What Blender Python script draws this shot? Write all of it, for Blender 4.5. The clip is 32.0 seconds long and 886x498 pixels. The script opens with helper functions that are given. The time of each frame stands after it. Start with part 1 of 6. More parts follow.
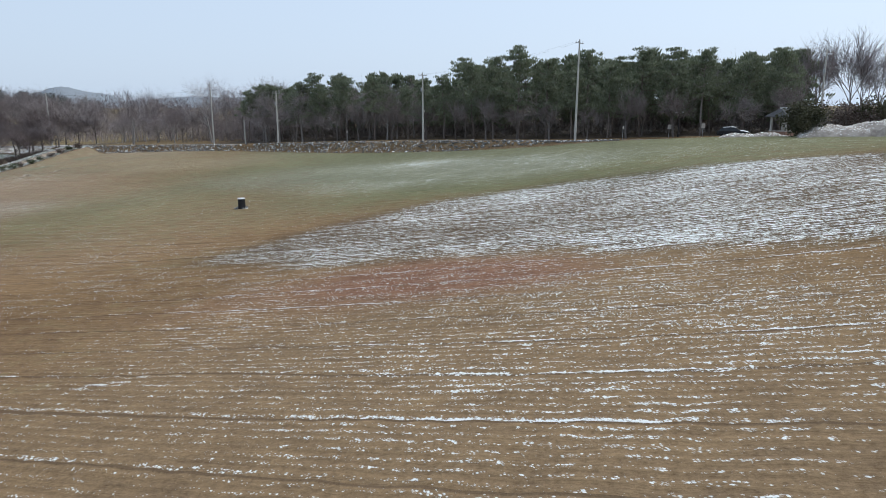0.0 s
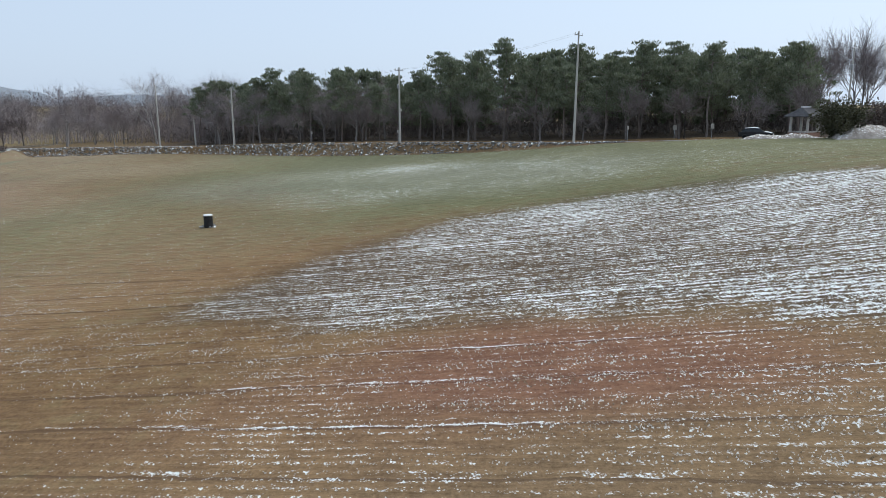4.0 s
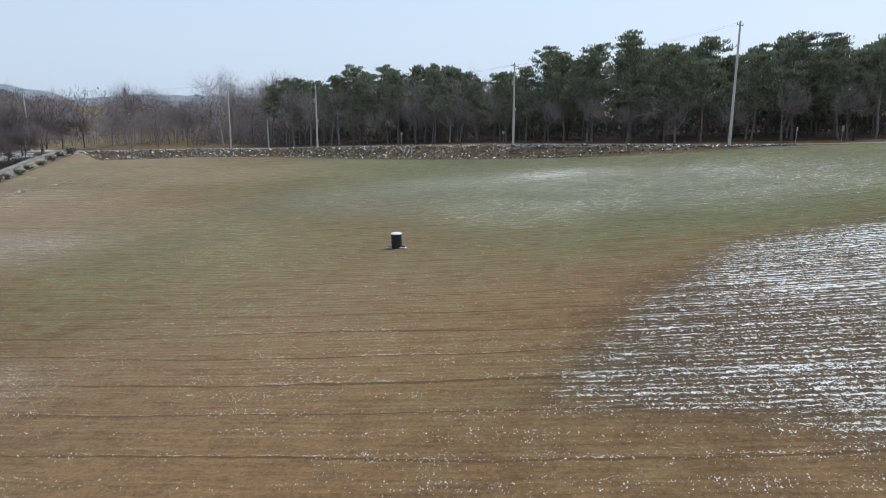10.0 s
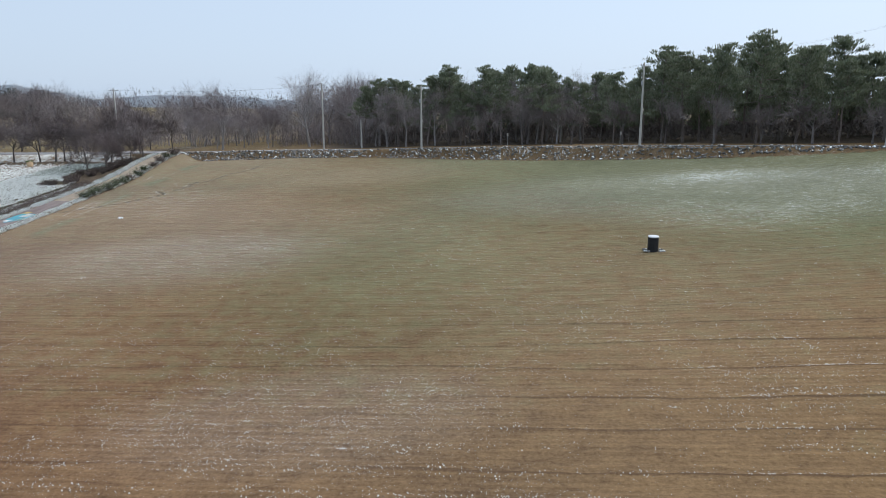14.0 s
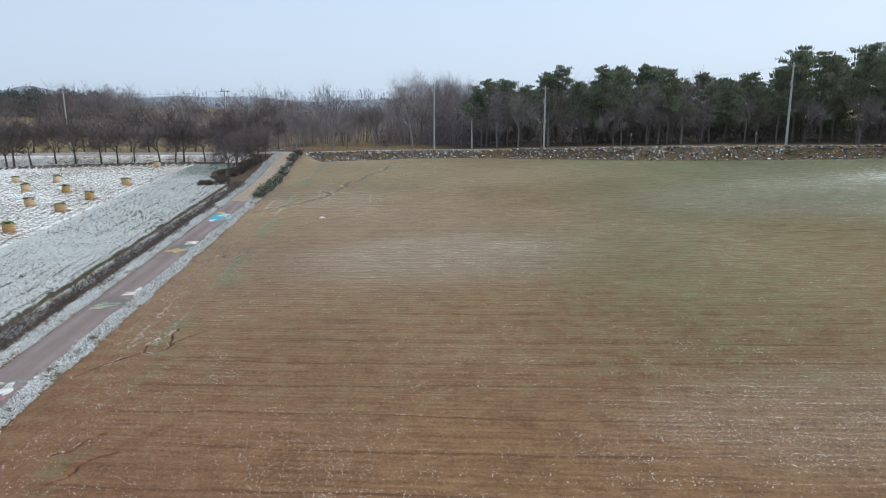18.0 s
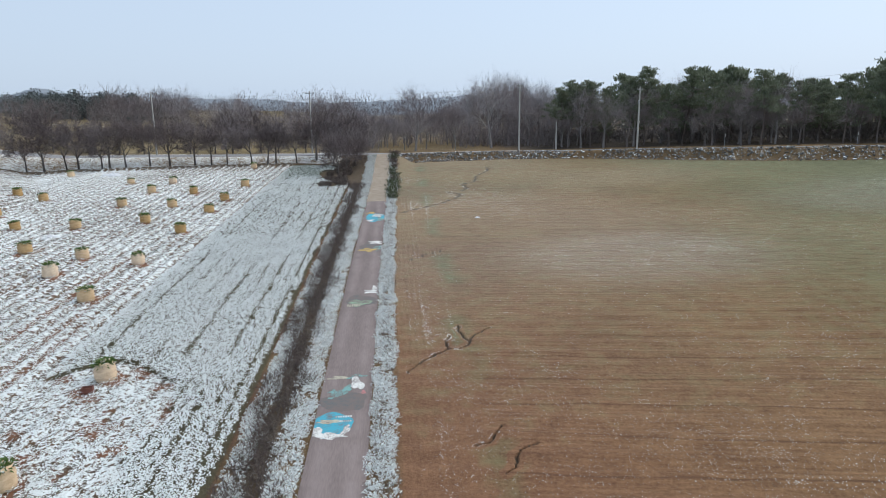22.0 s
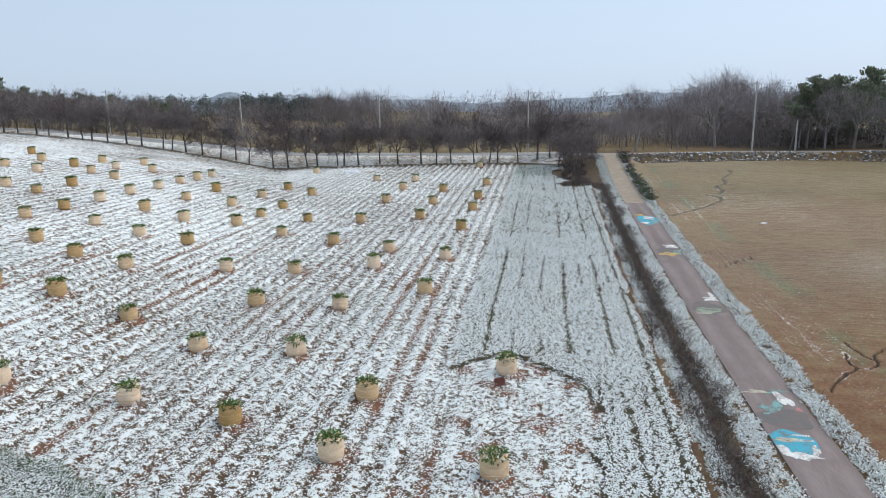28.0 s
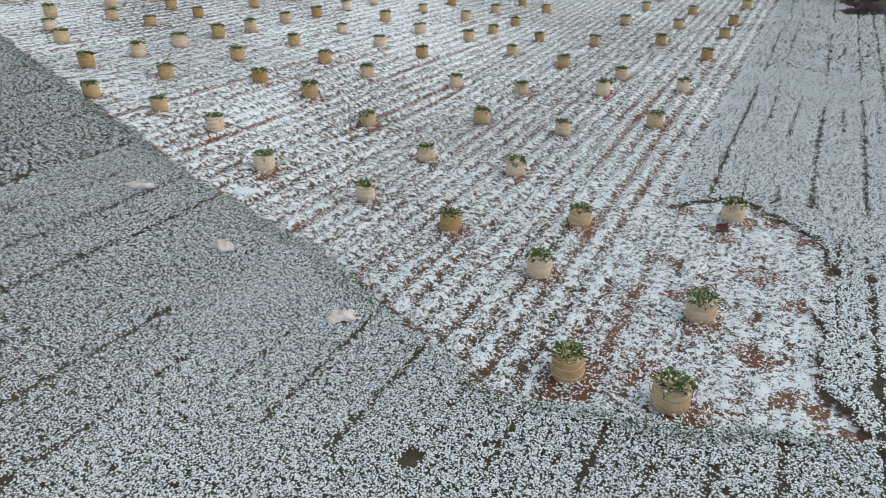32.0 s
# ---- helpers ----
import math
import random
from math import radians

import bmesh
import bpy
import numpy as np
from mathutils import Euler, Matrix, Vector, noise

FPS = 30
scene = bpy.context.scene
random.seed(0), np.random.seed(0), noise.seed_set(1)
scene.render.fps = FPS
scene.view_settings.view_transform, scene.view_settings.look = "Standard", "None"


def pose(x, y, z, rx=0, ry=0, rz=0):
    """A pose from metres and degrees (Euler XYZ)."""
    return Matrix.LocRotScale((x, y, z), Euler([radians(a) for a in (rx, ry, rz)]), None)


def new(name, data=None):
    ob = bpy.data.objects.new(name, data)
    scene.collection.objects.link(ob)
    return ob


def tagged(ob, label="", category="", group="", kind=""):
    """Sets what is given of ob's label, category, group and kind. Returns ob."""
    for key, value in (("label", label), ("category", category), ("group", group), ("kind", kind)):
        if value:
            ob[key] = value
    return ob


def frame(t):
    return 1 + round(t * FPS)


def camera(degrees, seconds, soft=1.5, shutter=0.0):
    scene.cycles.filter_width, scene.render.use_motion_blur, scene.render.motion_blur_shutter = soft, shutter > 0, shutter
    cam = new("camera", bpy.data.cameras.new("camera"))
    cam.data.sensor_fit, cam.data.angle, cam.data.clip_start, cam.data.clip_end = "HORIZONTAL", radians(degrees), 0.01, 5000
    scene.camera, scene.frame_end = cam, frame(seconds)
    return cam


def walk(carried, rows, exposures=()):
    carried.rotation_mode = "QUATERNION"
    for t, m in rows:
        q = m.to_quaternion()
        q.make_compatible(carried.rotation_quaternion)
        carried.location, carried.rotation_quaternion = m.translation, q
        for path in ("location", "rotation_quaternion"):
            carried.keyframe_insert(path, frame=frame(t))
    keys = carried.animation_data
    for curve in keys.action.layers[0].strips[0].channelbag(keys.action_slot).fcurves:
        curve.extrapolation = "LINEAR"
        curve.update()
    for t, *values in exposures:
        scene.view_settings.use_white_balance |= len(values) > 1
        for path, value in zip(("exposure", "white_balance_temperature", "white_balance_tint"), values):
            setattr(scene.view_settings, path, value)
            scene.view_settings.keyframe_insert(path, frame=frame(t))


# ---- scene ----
cam = camera(67.9, 32.0, soft=0.9)
METRES, EYE, TILT, LEAN, TURN = 100.0, 12.8, 0.0, 0.0, -0.8
ROWS = [
    (0.0, 0.0, 0.0, 0.0, -0.12, -11.96, 0.56),
    (0.5, -0.0066, 0.0145, -0.0001, -0.46, -11.98, 0.54),
    (1.0, -0.0131, 0.0287, -0.0002, -1.0, -11.98, 0.53),
    (1.5, -0.0197, 0.0426, -0.0002, -2.06, -11.98, 0.5),
    (2.0, -0.026, 0.0563, -0.0004, -3.92, -12.0, 0.48),
    (2.5, -0.0326, 0.0694, -0.0005, -4.92, -12.03, 0.42),
    (4.5, -0.0622, 0.1189, -0.0003, -4.76, -12.08, 0.47),
    (5.0, -0.0715, 0.1299, -0.0004, -4.77, -12.09, 0.45),
    (5.5, -0.0814, 0.1405, -0.0003, -4.8, -12.08, 0.5),
    (6.0, -0.0922, 0.1507, -0.0001, -4.83, -12.1, 0.47),
    (6.5, -0.1039, 0.1605, -0.0, -4.51, -12.08, 0.5),
    (7.0, -0.1161, 0.1695, 0.0, -4.33, -12.1, 0.47),
    (7.5, -0.1295, 0.1781, 0.0002, -4.35, -12.11, 0.5),
    (8.0, -0.1441, 0.1863, 0.0003, -4.36, -12.1, 0.55),
    (8.5, -0.1593, 0.1937, 0.0004, -4.22, -12.11, 0.53),
    (9.0, -0.1751, 0.2001, 0.0002, -4.22, -12.09, 0.52),
    (9.5, -0.1917, 0.206, 0.0002, -4.22, -12.09, 0.53),
    (10.0, -0.2094, 0.2111, 0.0003, -4.21, -12.09, 0.53),
    (10.5, -0.2288, 0.2155, 0.0004, -4.21, -12.06, 0.56),
    (11.0, -0.25, 0.2194, 0.0004, -4.21, -12.04, 0.58),
    (11.5, -0.2726, 0.2227, 0.0006, -4.2, -12.04, 0.61),
    (12.0, -0.2953, 0.2256, 0.0008, -4.18, -12.04, 0.6),
    (12.5, -0.3179, 0.2284, 0.0009, -4.15, -12.03, 0.55),
    (13.0, -0.3412, 0.2307, 0.0011, -4.13, -12.03, 0.57),
    (13.5, -0.3653, 0.2331, 0.0014, -4.1, -12.02, 0.54),
    (14.0, -0.3904, 0.2349, 0.0016, -4.07, -12.03, 0.55),
    (14.5, -0.4163, 0.2367, 0.0018, -4.04, -12.03, 0.54),
    (15.0, -0.443, 0.2384, 0.0017, -3.99, -12.04, 0.54),
    (15.5, -0.4696, 0.2403, 0.0021, -3.94, -12.02, 0.55),
    (17.5, -0.5726, 0.2455, 0.0026, -3.68, -11.96, 0.6),
    (18.0, -0.5975, 0.246, 0.0032, -3.65, -11.97, 0.59),
    (18.5, -0.6226, 0.2463, 0.0034, -3.63, -11.93, 0.6),
    (19.0, -0.6456, 0.2467, 0.0038, -3.62, -11.92, 0.62),
    (19.5, -0.669, 0.2467, 0.0041, -3.62, -11.91, 0.66),
    (20.0, -0.6909, 0.2469, 0.0045, -3.61, -11.9, 0.68),
    (20.5, -0.7113, 0.2471, 0.0044, -3.6, -11.87, 0.71),
    (21.0, -0.7295, 0.2471, 0.0046, -3.59, -11.86, 0.75),
    (21.5, -0.7461, 0.2473, 0.0049, -3.56, -11.86, 0.75),
    (22.0, -0.7622, 0.2475, 0.005, -3.53, -11.86, 0.76),
    (22.5, -0.7779, 0.248, 0.0054, -3.49, -11.84, 0.76),
    (23.0, -0.7932, 0.2481, 0.0056, -3.38, -11.85, 0.74),
    (23.5, -0.8084, 0.2479, 0.0058, -3.12, -11.83, 0.73),
    (24.0, -0.8236, 0.248, 0.0061, -2.96, -11.86, 0.72),
    (24.5, -0.8393, 0.2485, 0.0063, -2.94, -11.84, 0.69),
    (25.0, -0.8546, 0.2487, 0.0065, -2.69, -11.84, 0.74),
    (25.5, -0.8692, 0.2486, 0.0068, -1.87, -11.84, 0.82),
    (27.5, -0.8926, 0.2473, 0.0072, 6.19, -11.74, 1.09),
    (28.0, -0.8926, 0.2475, 0.0071, 9.44, -11.69, 1.12),
    (28.5, -0.8927, 0.2476, 0.007, 13.01, -11.65, 1.18),
    (29.0, -0.8928, 0.2477, 0.0069, 16.74, -11.6, 1.23),
    (29.5, -0.8929, 0.2476, 0.0067, 20.41, -11.54, 1.25),
    (30.0, -0.8932, 0.2475, 0.0066, 23.78, -11.48, 1.3),
    (30.5, -0.8933, 0.2473, 0.0061, 26.0, -12.73, 1.27),
    (31.0, -0.8931, 0.2469, 0.0057, 27.45, -16.46, 1.21),
    (31.5, -0.893, 0.2464, 0.0053, 28.51, -21.47, 1.15),
    (32.0, -0.8928, 0.2461, 0.0055, 29.16, -26.2, 1.1),
]
walk(cam, [(t, pose(0, 0, EYE, TILT, LEAN, TURN) @ pose(METRES * x, METRES * y, METRES * z, 90 + pitch, roll, yaw)) for t, x, y, z, yaw, pitch, roll in ROWS],
     exposures=[(0, 0.28), (22, 0.25), (25, 0.24), (27.5, 0.27), (30, 0.02), (31, 0.0), (32, -0.08)])

# ---------------------------------------------------------------- light
SUN_EL, SUN_AZ = radians(52), radians(70)
world = bpy.data.worlds.new("world")
scene.world = world
world.use_nodes = True
wn, wl = world.node_tree.nodes, world.node_tree.links
wn.clear()
sky = wn.new("ShaderNodeTexSky")
sky.sky_type, sky.sun_disc = "NISHITA", False
sky.sun_elevation, sky.sun_rotation = SUN_EL, SUN_AZ
sky.air_density, sky.dust_density, sky.ozone_density = 1.0, 3.0, 2.0
wgain = wn.new("ShaderNodeMix")
wgain.data_type, wgain.blend_type = "RGBA", "MULTIPLY"
wgain.inputs[0].default_value = 1.0
wgain.inputs[7].default_value = (0.09, 0.09, 0.09, 1)
wcloud = wn.new("ShaderNodeMix")
wcloud.data_type = "RGBA"
wcloud.inputs[0].default_value = 0.74
wdir = wn.new("ShaderNodeTexCoord")
wdot = wn.new("ShaderNodeVectorMath")
wdot.operation = "DOT_PRODUCT"
wdot.inputs[1].default_value = (math.sin(SUN_AZ), math.cos(SUN_AZ), 0)
wl.new(wdir.outputs["Generated"], wdot.inputs[0])
wglow = wn.new("ShaderNodeMapRange")
for k_, v_ in zip((1, 2, 3, 4), (-1, 1, 0.885, 1.14)):
    wglow.inputs[k_].default_value = v_
wl.new(wdot.outputs["Value"], wglow.inputs[0])
wveil = wn.new("ShaderNodeVectorMath")
wveil.operation = "SCALE"
wveil.inputs[0].default_value = (0.575, 0.70, 0.87)
wl.new(wglow.outputs[0], wveil.inputs["Scale"])
wbg, wout = wn.new("ShaderNodeBackground"), wn.new("ShaderNodeOutputWorld")
wl.new(sky.outputs[0], wgain.inputs[6])
wl.new(wgain.outputs[2], wcloud.inputs[6])
wl.new(wveil.outputs[0], wcloud.inputs[7])
wl.new(wcloud.outputs[2], wbg.inputs[0])
wl.new(wbg.outputs[0], wout.inputs[0])
sun = new("sun", bpy.data.lights.new("sun", "SUN"))
sun.data.energy, sun.data.angle, sun.data.color = 1.4, radians(60), (1.0, 0.93, 0.82)
sun.rotation_euler = (math.pi / 2 - SUN_EL, 0, math.pi - SUN_AZ)

# ---------------------------------------------------------------- materials


def material(name, rough=0.8, metal=0.0):
    m = bpy.data.materials.new(name)
    m.use_nodes = True
    b = m.node_tree.nodes["Principled BSDF"]
    b.inputs["Roughness"].default_value, b.inputs["Metallic"].default_value = rough, metal
    b.inputs["Specular IOR Level"].default_value = 0.25
    return m, m.node_tree.nodes, m.node_tree.links, b


def tex(nodes, links, vector, scale, detail=4.0, rough=0.6):
    n = nodes.new("ShaderNodeTexNoise")
    n.inputs["Scale"].default_value, n.inputs["Detail"].default_value, n.inputs["Roughness"].default_value = scale, detail, rough
    links.new(vector, n.inputs["Vector"])
    return n.outputs[0]


def rng(nodes, links, value, a, b, c=0.0, d=1.0):
    n = nodes.new("ShaderNodeMapRange")
    for k, v in zip((1, 2, 3, 4), (a, b, c, d)):
        n.inputs[k].default_value = v
    links.new(value, n.inputs[0])
    return n.outputs[0]


def calc(nodes, links, op, a, b):
    n = nodes.new("ShaderNodeMath")
    n.operation = op
    for k, v in enumerate((a, b)):
        if isinstance(v, (int, float)):
            n.inputs[k].default_value = v
        else:
            links.new(v, n.inputs[k])
    return n.outputs[0]


def blend(nodes, links, fac, a, b):
    n = nodes.new("ShaderNodeMix")
    n.data_type = "RGBA"
    for k, v in ((0, fac), (6, a), (7, b)):
        if isinstance(v, (int, float)):
            n.inputs[k].default_value = v
        elif isinstance(v, tuple):
            n.inputs[k].default_value = (*v, 1)
        else:
            links.new(v, n.inputs[k])
    return n.outputs[2]


def bump(nodes, links, b, height, strength, distance):
    n = nodes.new("ShaderNodeBump")
    n.inputs["Strength"].default_value, n.inputs["Distance"].default_value = strength, distance
    links.new(height, n.inputs["Height"])
    links.new(n.outputs[0], b.inputs["Normal"])


def stretched(nodes, links, vector, s, turn=0.0):
    n = nodes.new("ShaderNodeMapping")
    n.inputs["Scale"].default_value = s
    n.inputs["Rotation"].default_value = (0, 0, turn)
    links.new(vector, n.inputs["Vector"])
    return n.outputs[0]


def two_tone(name, a, b, scale, rough=0.85, metal=0.0, vary=0.0, relief=0.3, grain=6.0, per_island=False, stretch=None):
    """A surface of two colours mixed at two scales, with relief; vary: how far copies differ."""
    m, nodes, links, bs = material(name, rough, metal)
    co = nodes.new("ShaderNodeTexCoord").outputs["Object"]
    if stretch:
        co = stretched(nodes, links, co, stretch)
    n1, n2 = tex(nodes, links, co, scale), tex(nodes, links, co, scale * grain)
    f = calc(nodes, links, "ADD", calc(nodes, links, "MULTIPLY", n1, 0.55), calc(nodes, links, "MULTIPLY", n2, 0.45))
    f = rng(nodes, links, f, 0.33, 0.67)
    col = blend(nodes, links, f, a, b)
    if vary:
        src = nodes.new("ShaderNodeNewGeometry").outputs["Random Per Island"] if per_island else nodes.new("ShaderNodeObjectInfo").outputs["Random"]
        hsv = nodes.new("ShaderNodeHueSaturation")
        links.new(rng(nodes, links, src, 0, 1, 1 - vary, 1 + vary), hsv.inputs["Value"])
        links.new(rng(nodes, links, src, 0, 1, 1 + vary, 1 - vary), hsv.inputs["Saturation"])
        links.new(col, hsv.inputs["Color"])
        col = hsv.outputs[0]
    links.new(col, bs.inputs["Base Color"])
    if relief:
        bump(nodes, links, bs, f, relief, 0.02)
    return m


def translucent(m, share):
    """Let thin foliage pass some light."""
    nodes, links = m.node_tree.nodes, m.node_tree.links
    bs, out = nodes["Principled BSDF"], nodes["Material Output"]
    t, mix = nodes.new("ShaderNodeBsdfTranslucent"), nodes.new("ShaderNodeMixShader")
    mix.inputs[0].default_value = share
    links.new(bs.inputs["Base Color"].links[0].from_socket, t.inputs["Color"])
    links.new(bs.outputs[0], mix.inputs[1]), links.new(t.outputs[0], mix.inputs[2])
    links.new(mix.outputs[0], out.inputs["Surface"])


SNOW = (0.91, 0.945, 0.93)


def snowy(name, a, b, scale, amount, flake, rough=0.85, per_island=0.0, upward=1.0, vary=0.2, edge=0.1):
    """A surface with snow lying where it faces up, broken by noise; per_island: how much pieces differ in cover."""
    m, nodes, links, bs = material(name, rough)
    g = nodes.new("ShaderNodeNewGeometry")
    pos = g.outputs["Position"]
    n = tex(nodes, links, pos, scale)
    col = blend(nodes, links, rng(nodes, links, n, 0.35, 0.65), a, b)
    hsv = nodes.new("ShaderNodeHueSaturation")
    links.new(rng(nodes, links, g.outputs["Random Per Island"], 0, 1, 1 - vary, 1 + vary), hsv.inputs["Value"])
    links.new(col, hsv.inputs["Color"])
    sep = nodes.new("ShaderNodeSeparateXYZ")
    links.new(g.outputs["Normal"], sep.inputs[0])
    up = calc(nodes, links, "MULTIPLY", calc(nodes, links, "ABSOLUTE", sep.outputs[2], 0), upward)
    nf = rng(nodes, links, tex(nodes, links, pos, flake, 3.0), 0.3, 0.7)
    v = calc(nodes, links, "ADD", up, nf)
    if per_island:
        v = calc(nodes, links, "ADD", v, calc(nodes, links, "MULTIPLY", g.outputs["Random Per Island"], per_island))
    f = rng(nodes, links, v, 1.70 - edge - amount + per_island / 2, 1.70 + edge - amount + per_island / 2)
    links.new(blend(nodes, links, f, hsv.outputs[0], SNOW), bs.inputs["Base Color"])
    return m


def ground_material():
    m, nodes, links, bs = material("field_ground", 0.95)
    pos = nodes.new("ShaderNodeNewGeometry").outputs["Position"]

    def attr(name):
        n = nodes.new("ShaderNodeAttribute")
        n.attribute_name = name
        return n.outputs["Fac"]

    snow, green, red, row, run, dry, litter, furrow = attr("snow"), attr("green"), attr("red"), attr("row"), attr("run"), attr("dry"), attr("litter"), attr("furrow")
    lined = attr("lined")
    raised, calm, patchy, cover = attr("raised"), attr("calm"), attr("patchy"), attr("cover")
    dust = attr("dust")
    big, mid = tex(nodes, links, pos, 0.05, 5), tex(nodes, links, pos, 0.9, 6)
    fine = tex(nodes, links, pos, 7.0, 5, 0.7)
    comb = nodes.new("ShaderNodeCombineXYZ")
    links.new(calc(nodes, links, "MULTIPLY", run, 0.4), comb.inputs[0])
    links.new(calc(nodes, links, "MULTIPLY", row, 3.6), comb.inputs[1])
    rows = tex(nodes, links, comb.outputs[0], 1.0, 5, 0.65)
    rows = calc(nodes, links, "ADD", 0.5, calc(nodes, links, "MULTIPLY", calc(nodes, links, "SUBTRACT", rows, 0.5), calm))
    wander = calc(nodes, links, "MULTIPLY", calc(nodes, links, "SUBTRACT", mid, 0.5), 2.2)

    def ridge(pitch, shift):
        ph = calc(nodes, links, "ADD", calc(nodes, links, "MULTIPLY", row, 6.2832 / pitch), calc(nodes, links, "ADD", calc(nodes, links, "MULTIPLY", wander, 0.75), shift))
        return rng(nodes, links, calc(nodes, links, "SINE", ph, 0), -1, 1)

    drill = calc(nodes, links, "ADD", 0.5, calc(nodes, links, "MULTIPLY", calc(nodes, links, "SUBTRACT", ridge(0.40, 0.0), 0.5), calm))
    comb2 = nodes.new("ShaderNodeCombineXYZ")
    links.new(calc(nodes, links, "MULTIPLY", run, 0.05), comb2.inputs[0])
    links.new(calc(nodes, links, "MULTIPLY", row, 0.45), comb2.inputs[1])
    shift = calc(nodes, links, "MULTIPLY", tex(nodes, links, comb2.outputs[0], 1.0, 2.0, 0.5), 0.5)
    level = calc(nodes, links, "FRACT", calc(nodes, links, "ADD", calc(nodes, links, "MULTIPLY", row, 0.35), shift), 0)
    bed = calc(nodes, links, "MULTIPLY", rng(nodes, links, level, 0.075, 0.012), rng(nodes, links, tex(nodes, links, pos, 0.35, 3), 0.38, 0.6))
    cut = rng(nodes, links, level, 0.94, 0.985)
    tone = calc(nodes, links, "ADD", calc(nodes, links, "MULTIPLY", mid, 0.6), calc(nodes, links, "ADD", fine, calc(nodes, links, "MULTIPLY", rows, 0.7)))
    tone = rng(nodes, links, calc(nodes, links, "ADD", tone, calc(nodes, links, "ADD", calc(nodes, links, "MULTIPLY", drill, 0.05), calc(nodes, links, "SUBTRACT", calc(nodes, links, "MULTIPLY", big, 0.7), calc(nodes, links, "MULTIPLY", calc(nodes, links, "MULTIPLY", cut, furrow), 0.6)))), 1.25, 1.92)
    soil = blend(nodes, links, tone, (0.143, 0.086, 0.039), (0.36, 0.23, 0.102))
    redsoil = blend(nodes, links, tone, (0.15, 0.068, 0.04), (0.345, 0.175, 0.098))
    soil = blend(nodes, links, red, soil, redsoil)
    sprout = blend(nodes, links, tone, (0.098, 0.104, 0.046), (0.245, 0.238, 0.122))
    straw = blend(nodes, links, tone, (0.18, 0.14, 0.082), (0.37, 0.295, 0.185))
    g = rng(nodes, links, calc(nodes, links, "ADD", green, calc(nodes, links, "SUBTRACT", mid, 0.5)), 0.2, 0.8)
    col = blend(nodes, links, g, soil, sprout)
    col = blend(nodes, links, dry, col, straw)
    # dark leaf litter; the same tone paints shade under the crop and in gullies
    col = blend(nodes, links, litter, col, blend(nodes, links, tone, (0.045, 0.035, 0.026), (0.125, 0.10, 0.075)))
    speck = rng(nodes, links, tex(nodes, links, pos, 9.0, 5, 0.8), 0.28, 0.72)
    clod = rng(nodes, links, tex(nodes, links, pos, 3.2, 3, 0.6), 0.3, 0.7)
    comb3 = nodes.new("ShaderNodeCombineXYZ")
    links.new(run, comb3.inputs[0]), links.new(row, comb3.inputs[1])
    crumbs = nodes.new("ShaderNodeTexVoronoi")
    crumbs.inputs["Scale"].default_value, crumbs.inputs["Randomness"].default_value = 15.0, 0.9
    links.new(comb3.outputs[0], crumbs.inputs["Vector"])
    hue = nodes.new("ShaderNodeSeparateXYZ")
    links.new(crumbs.outputs["Color"], hue.inputs[0])
    crumb = calc(nodes, links, "ADD", calc(nodes, links, "MULTIPLY", hue.outputs[0], 0.75), calc(nodes, links, "MULTIPLY", calc(nodes, links, "SUBTRACT", 0.42, crumbs.outputs["Distance"]), 1.2))
    crumb = rng(nodes, links, crumb, 0.0, 1.0)
    lie = calc(nodes, links, "ADD", calc(nodes, links, "MULTIPLY", speck, 0.26), calc(nodes, links, "MULTIPLY", drill, 0.09))
    lie = calc(nodes, links, "ADD", lie, calc(nodes, links, "MULTIPLY", crumb, 0.24))
    lie = calc(nodes, links, "ADD", lie, calc(nodes, links, "MULTIPLY", rng(nodes, links, rows, 0.3, 0.7), 0.14))
    lie = calc(nodes, links, "ADD", lie, calc(nodes, links, "MULTIPLY", clod, calc(nodes, links, "ADD", 0.18, calc(nodes, links, "MULTIPLY", raised, 0.34))))
    lie = calc(nodes, links, "ADD", lie, calc(nodes, links, "MULTIPLY", bed, calc(nodes, links, "MULTIPLY", furrow, 0.24)))
    lie = calc(nodes, links, "ADD", lie, calc(nodes, links, "MULTIPLY", calc(nodes, links, "SUBTRACT", big, 0.5), 0.45))
    xyz = nodes.new("ShaderNodeSeparateXYZ")
    links.new(pos, xyz.inputs[0])
    wave = calc(nodes, links, "SINE", calc(nodes, links, "ADD", calc(nodes, links, "MULTIPLY", xyz.outputs[0], 6.2832 / 1.12), calc(nodes, links, "MULTIPLY", wander, 1.3)), 0)
    lie = calc(nodes, links, "ADD", lie, calc(nodes, links, "MULTIPLY", wave, calc(nodes, links, "MULTIPLY", raised, 0.085)))
    lie = calc(nodes, links, "ADD", lie, calc(nodes, links, "MULTIPLY", calc(nodes, links, "SUBTRACT", drill, 0.5), lined))
    clump = rng(nodes, links, tex(nodes, links, pos, 3.6, 5, 0.8), 0.3, 0.7, -0.5, 0.5)
    lie = calc(nodes, links, "ADD", lie, calc(nodes, links, "MULTIPLY", clump, calc(nodes, links, "MULTIPLY", patchy, 0.66)))
    f = rng(nodes, links, calc(nodes, links, "ADD", lie, snow), 0.93, 1.05)
    veil = calc(nodes, links, "MULTIPLY", dust, rng(nodes, links, calc(nodes, links, "ADD", fine, calc(nodes, links, "MULTIPLY", drill, 0.1)), 0.3, 0.8, 0.3, 1.7))
    col = blend(nodes, links, veil, col, SNOW)
    col = blend(nodes, links, calc(nodes, links, "MULTIPLY", f, cover), col, SNOW)
    links.new(col, bs.inputs["Base Color"])
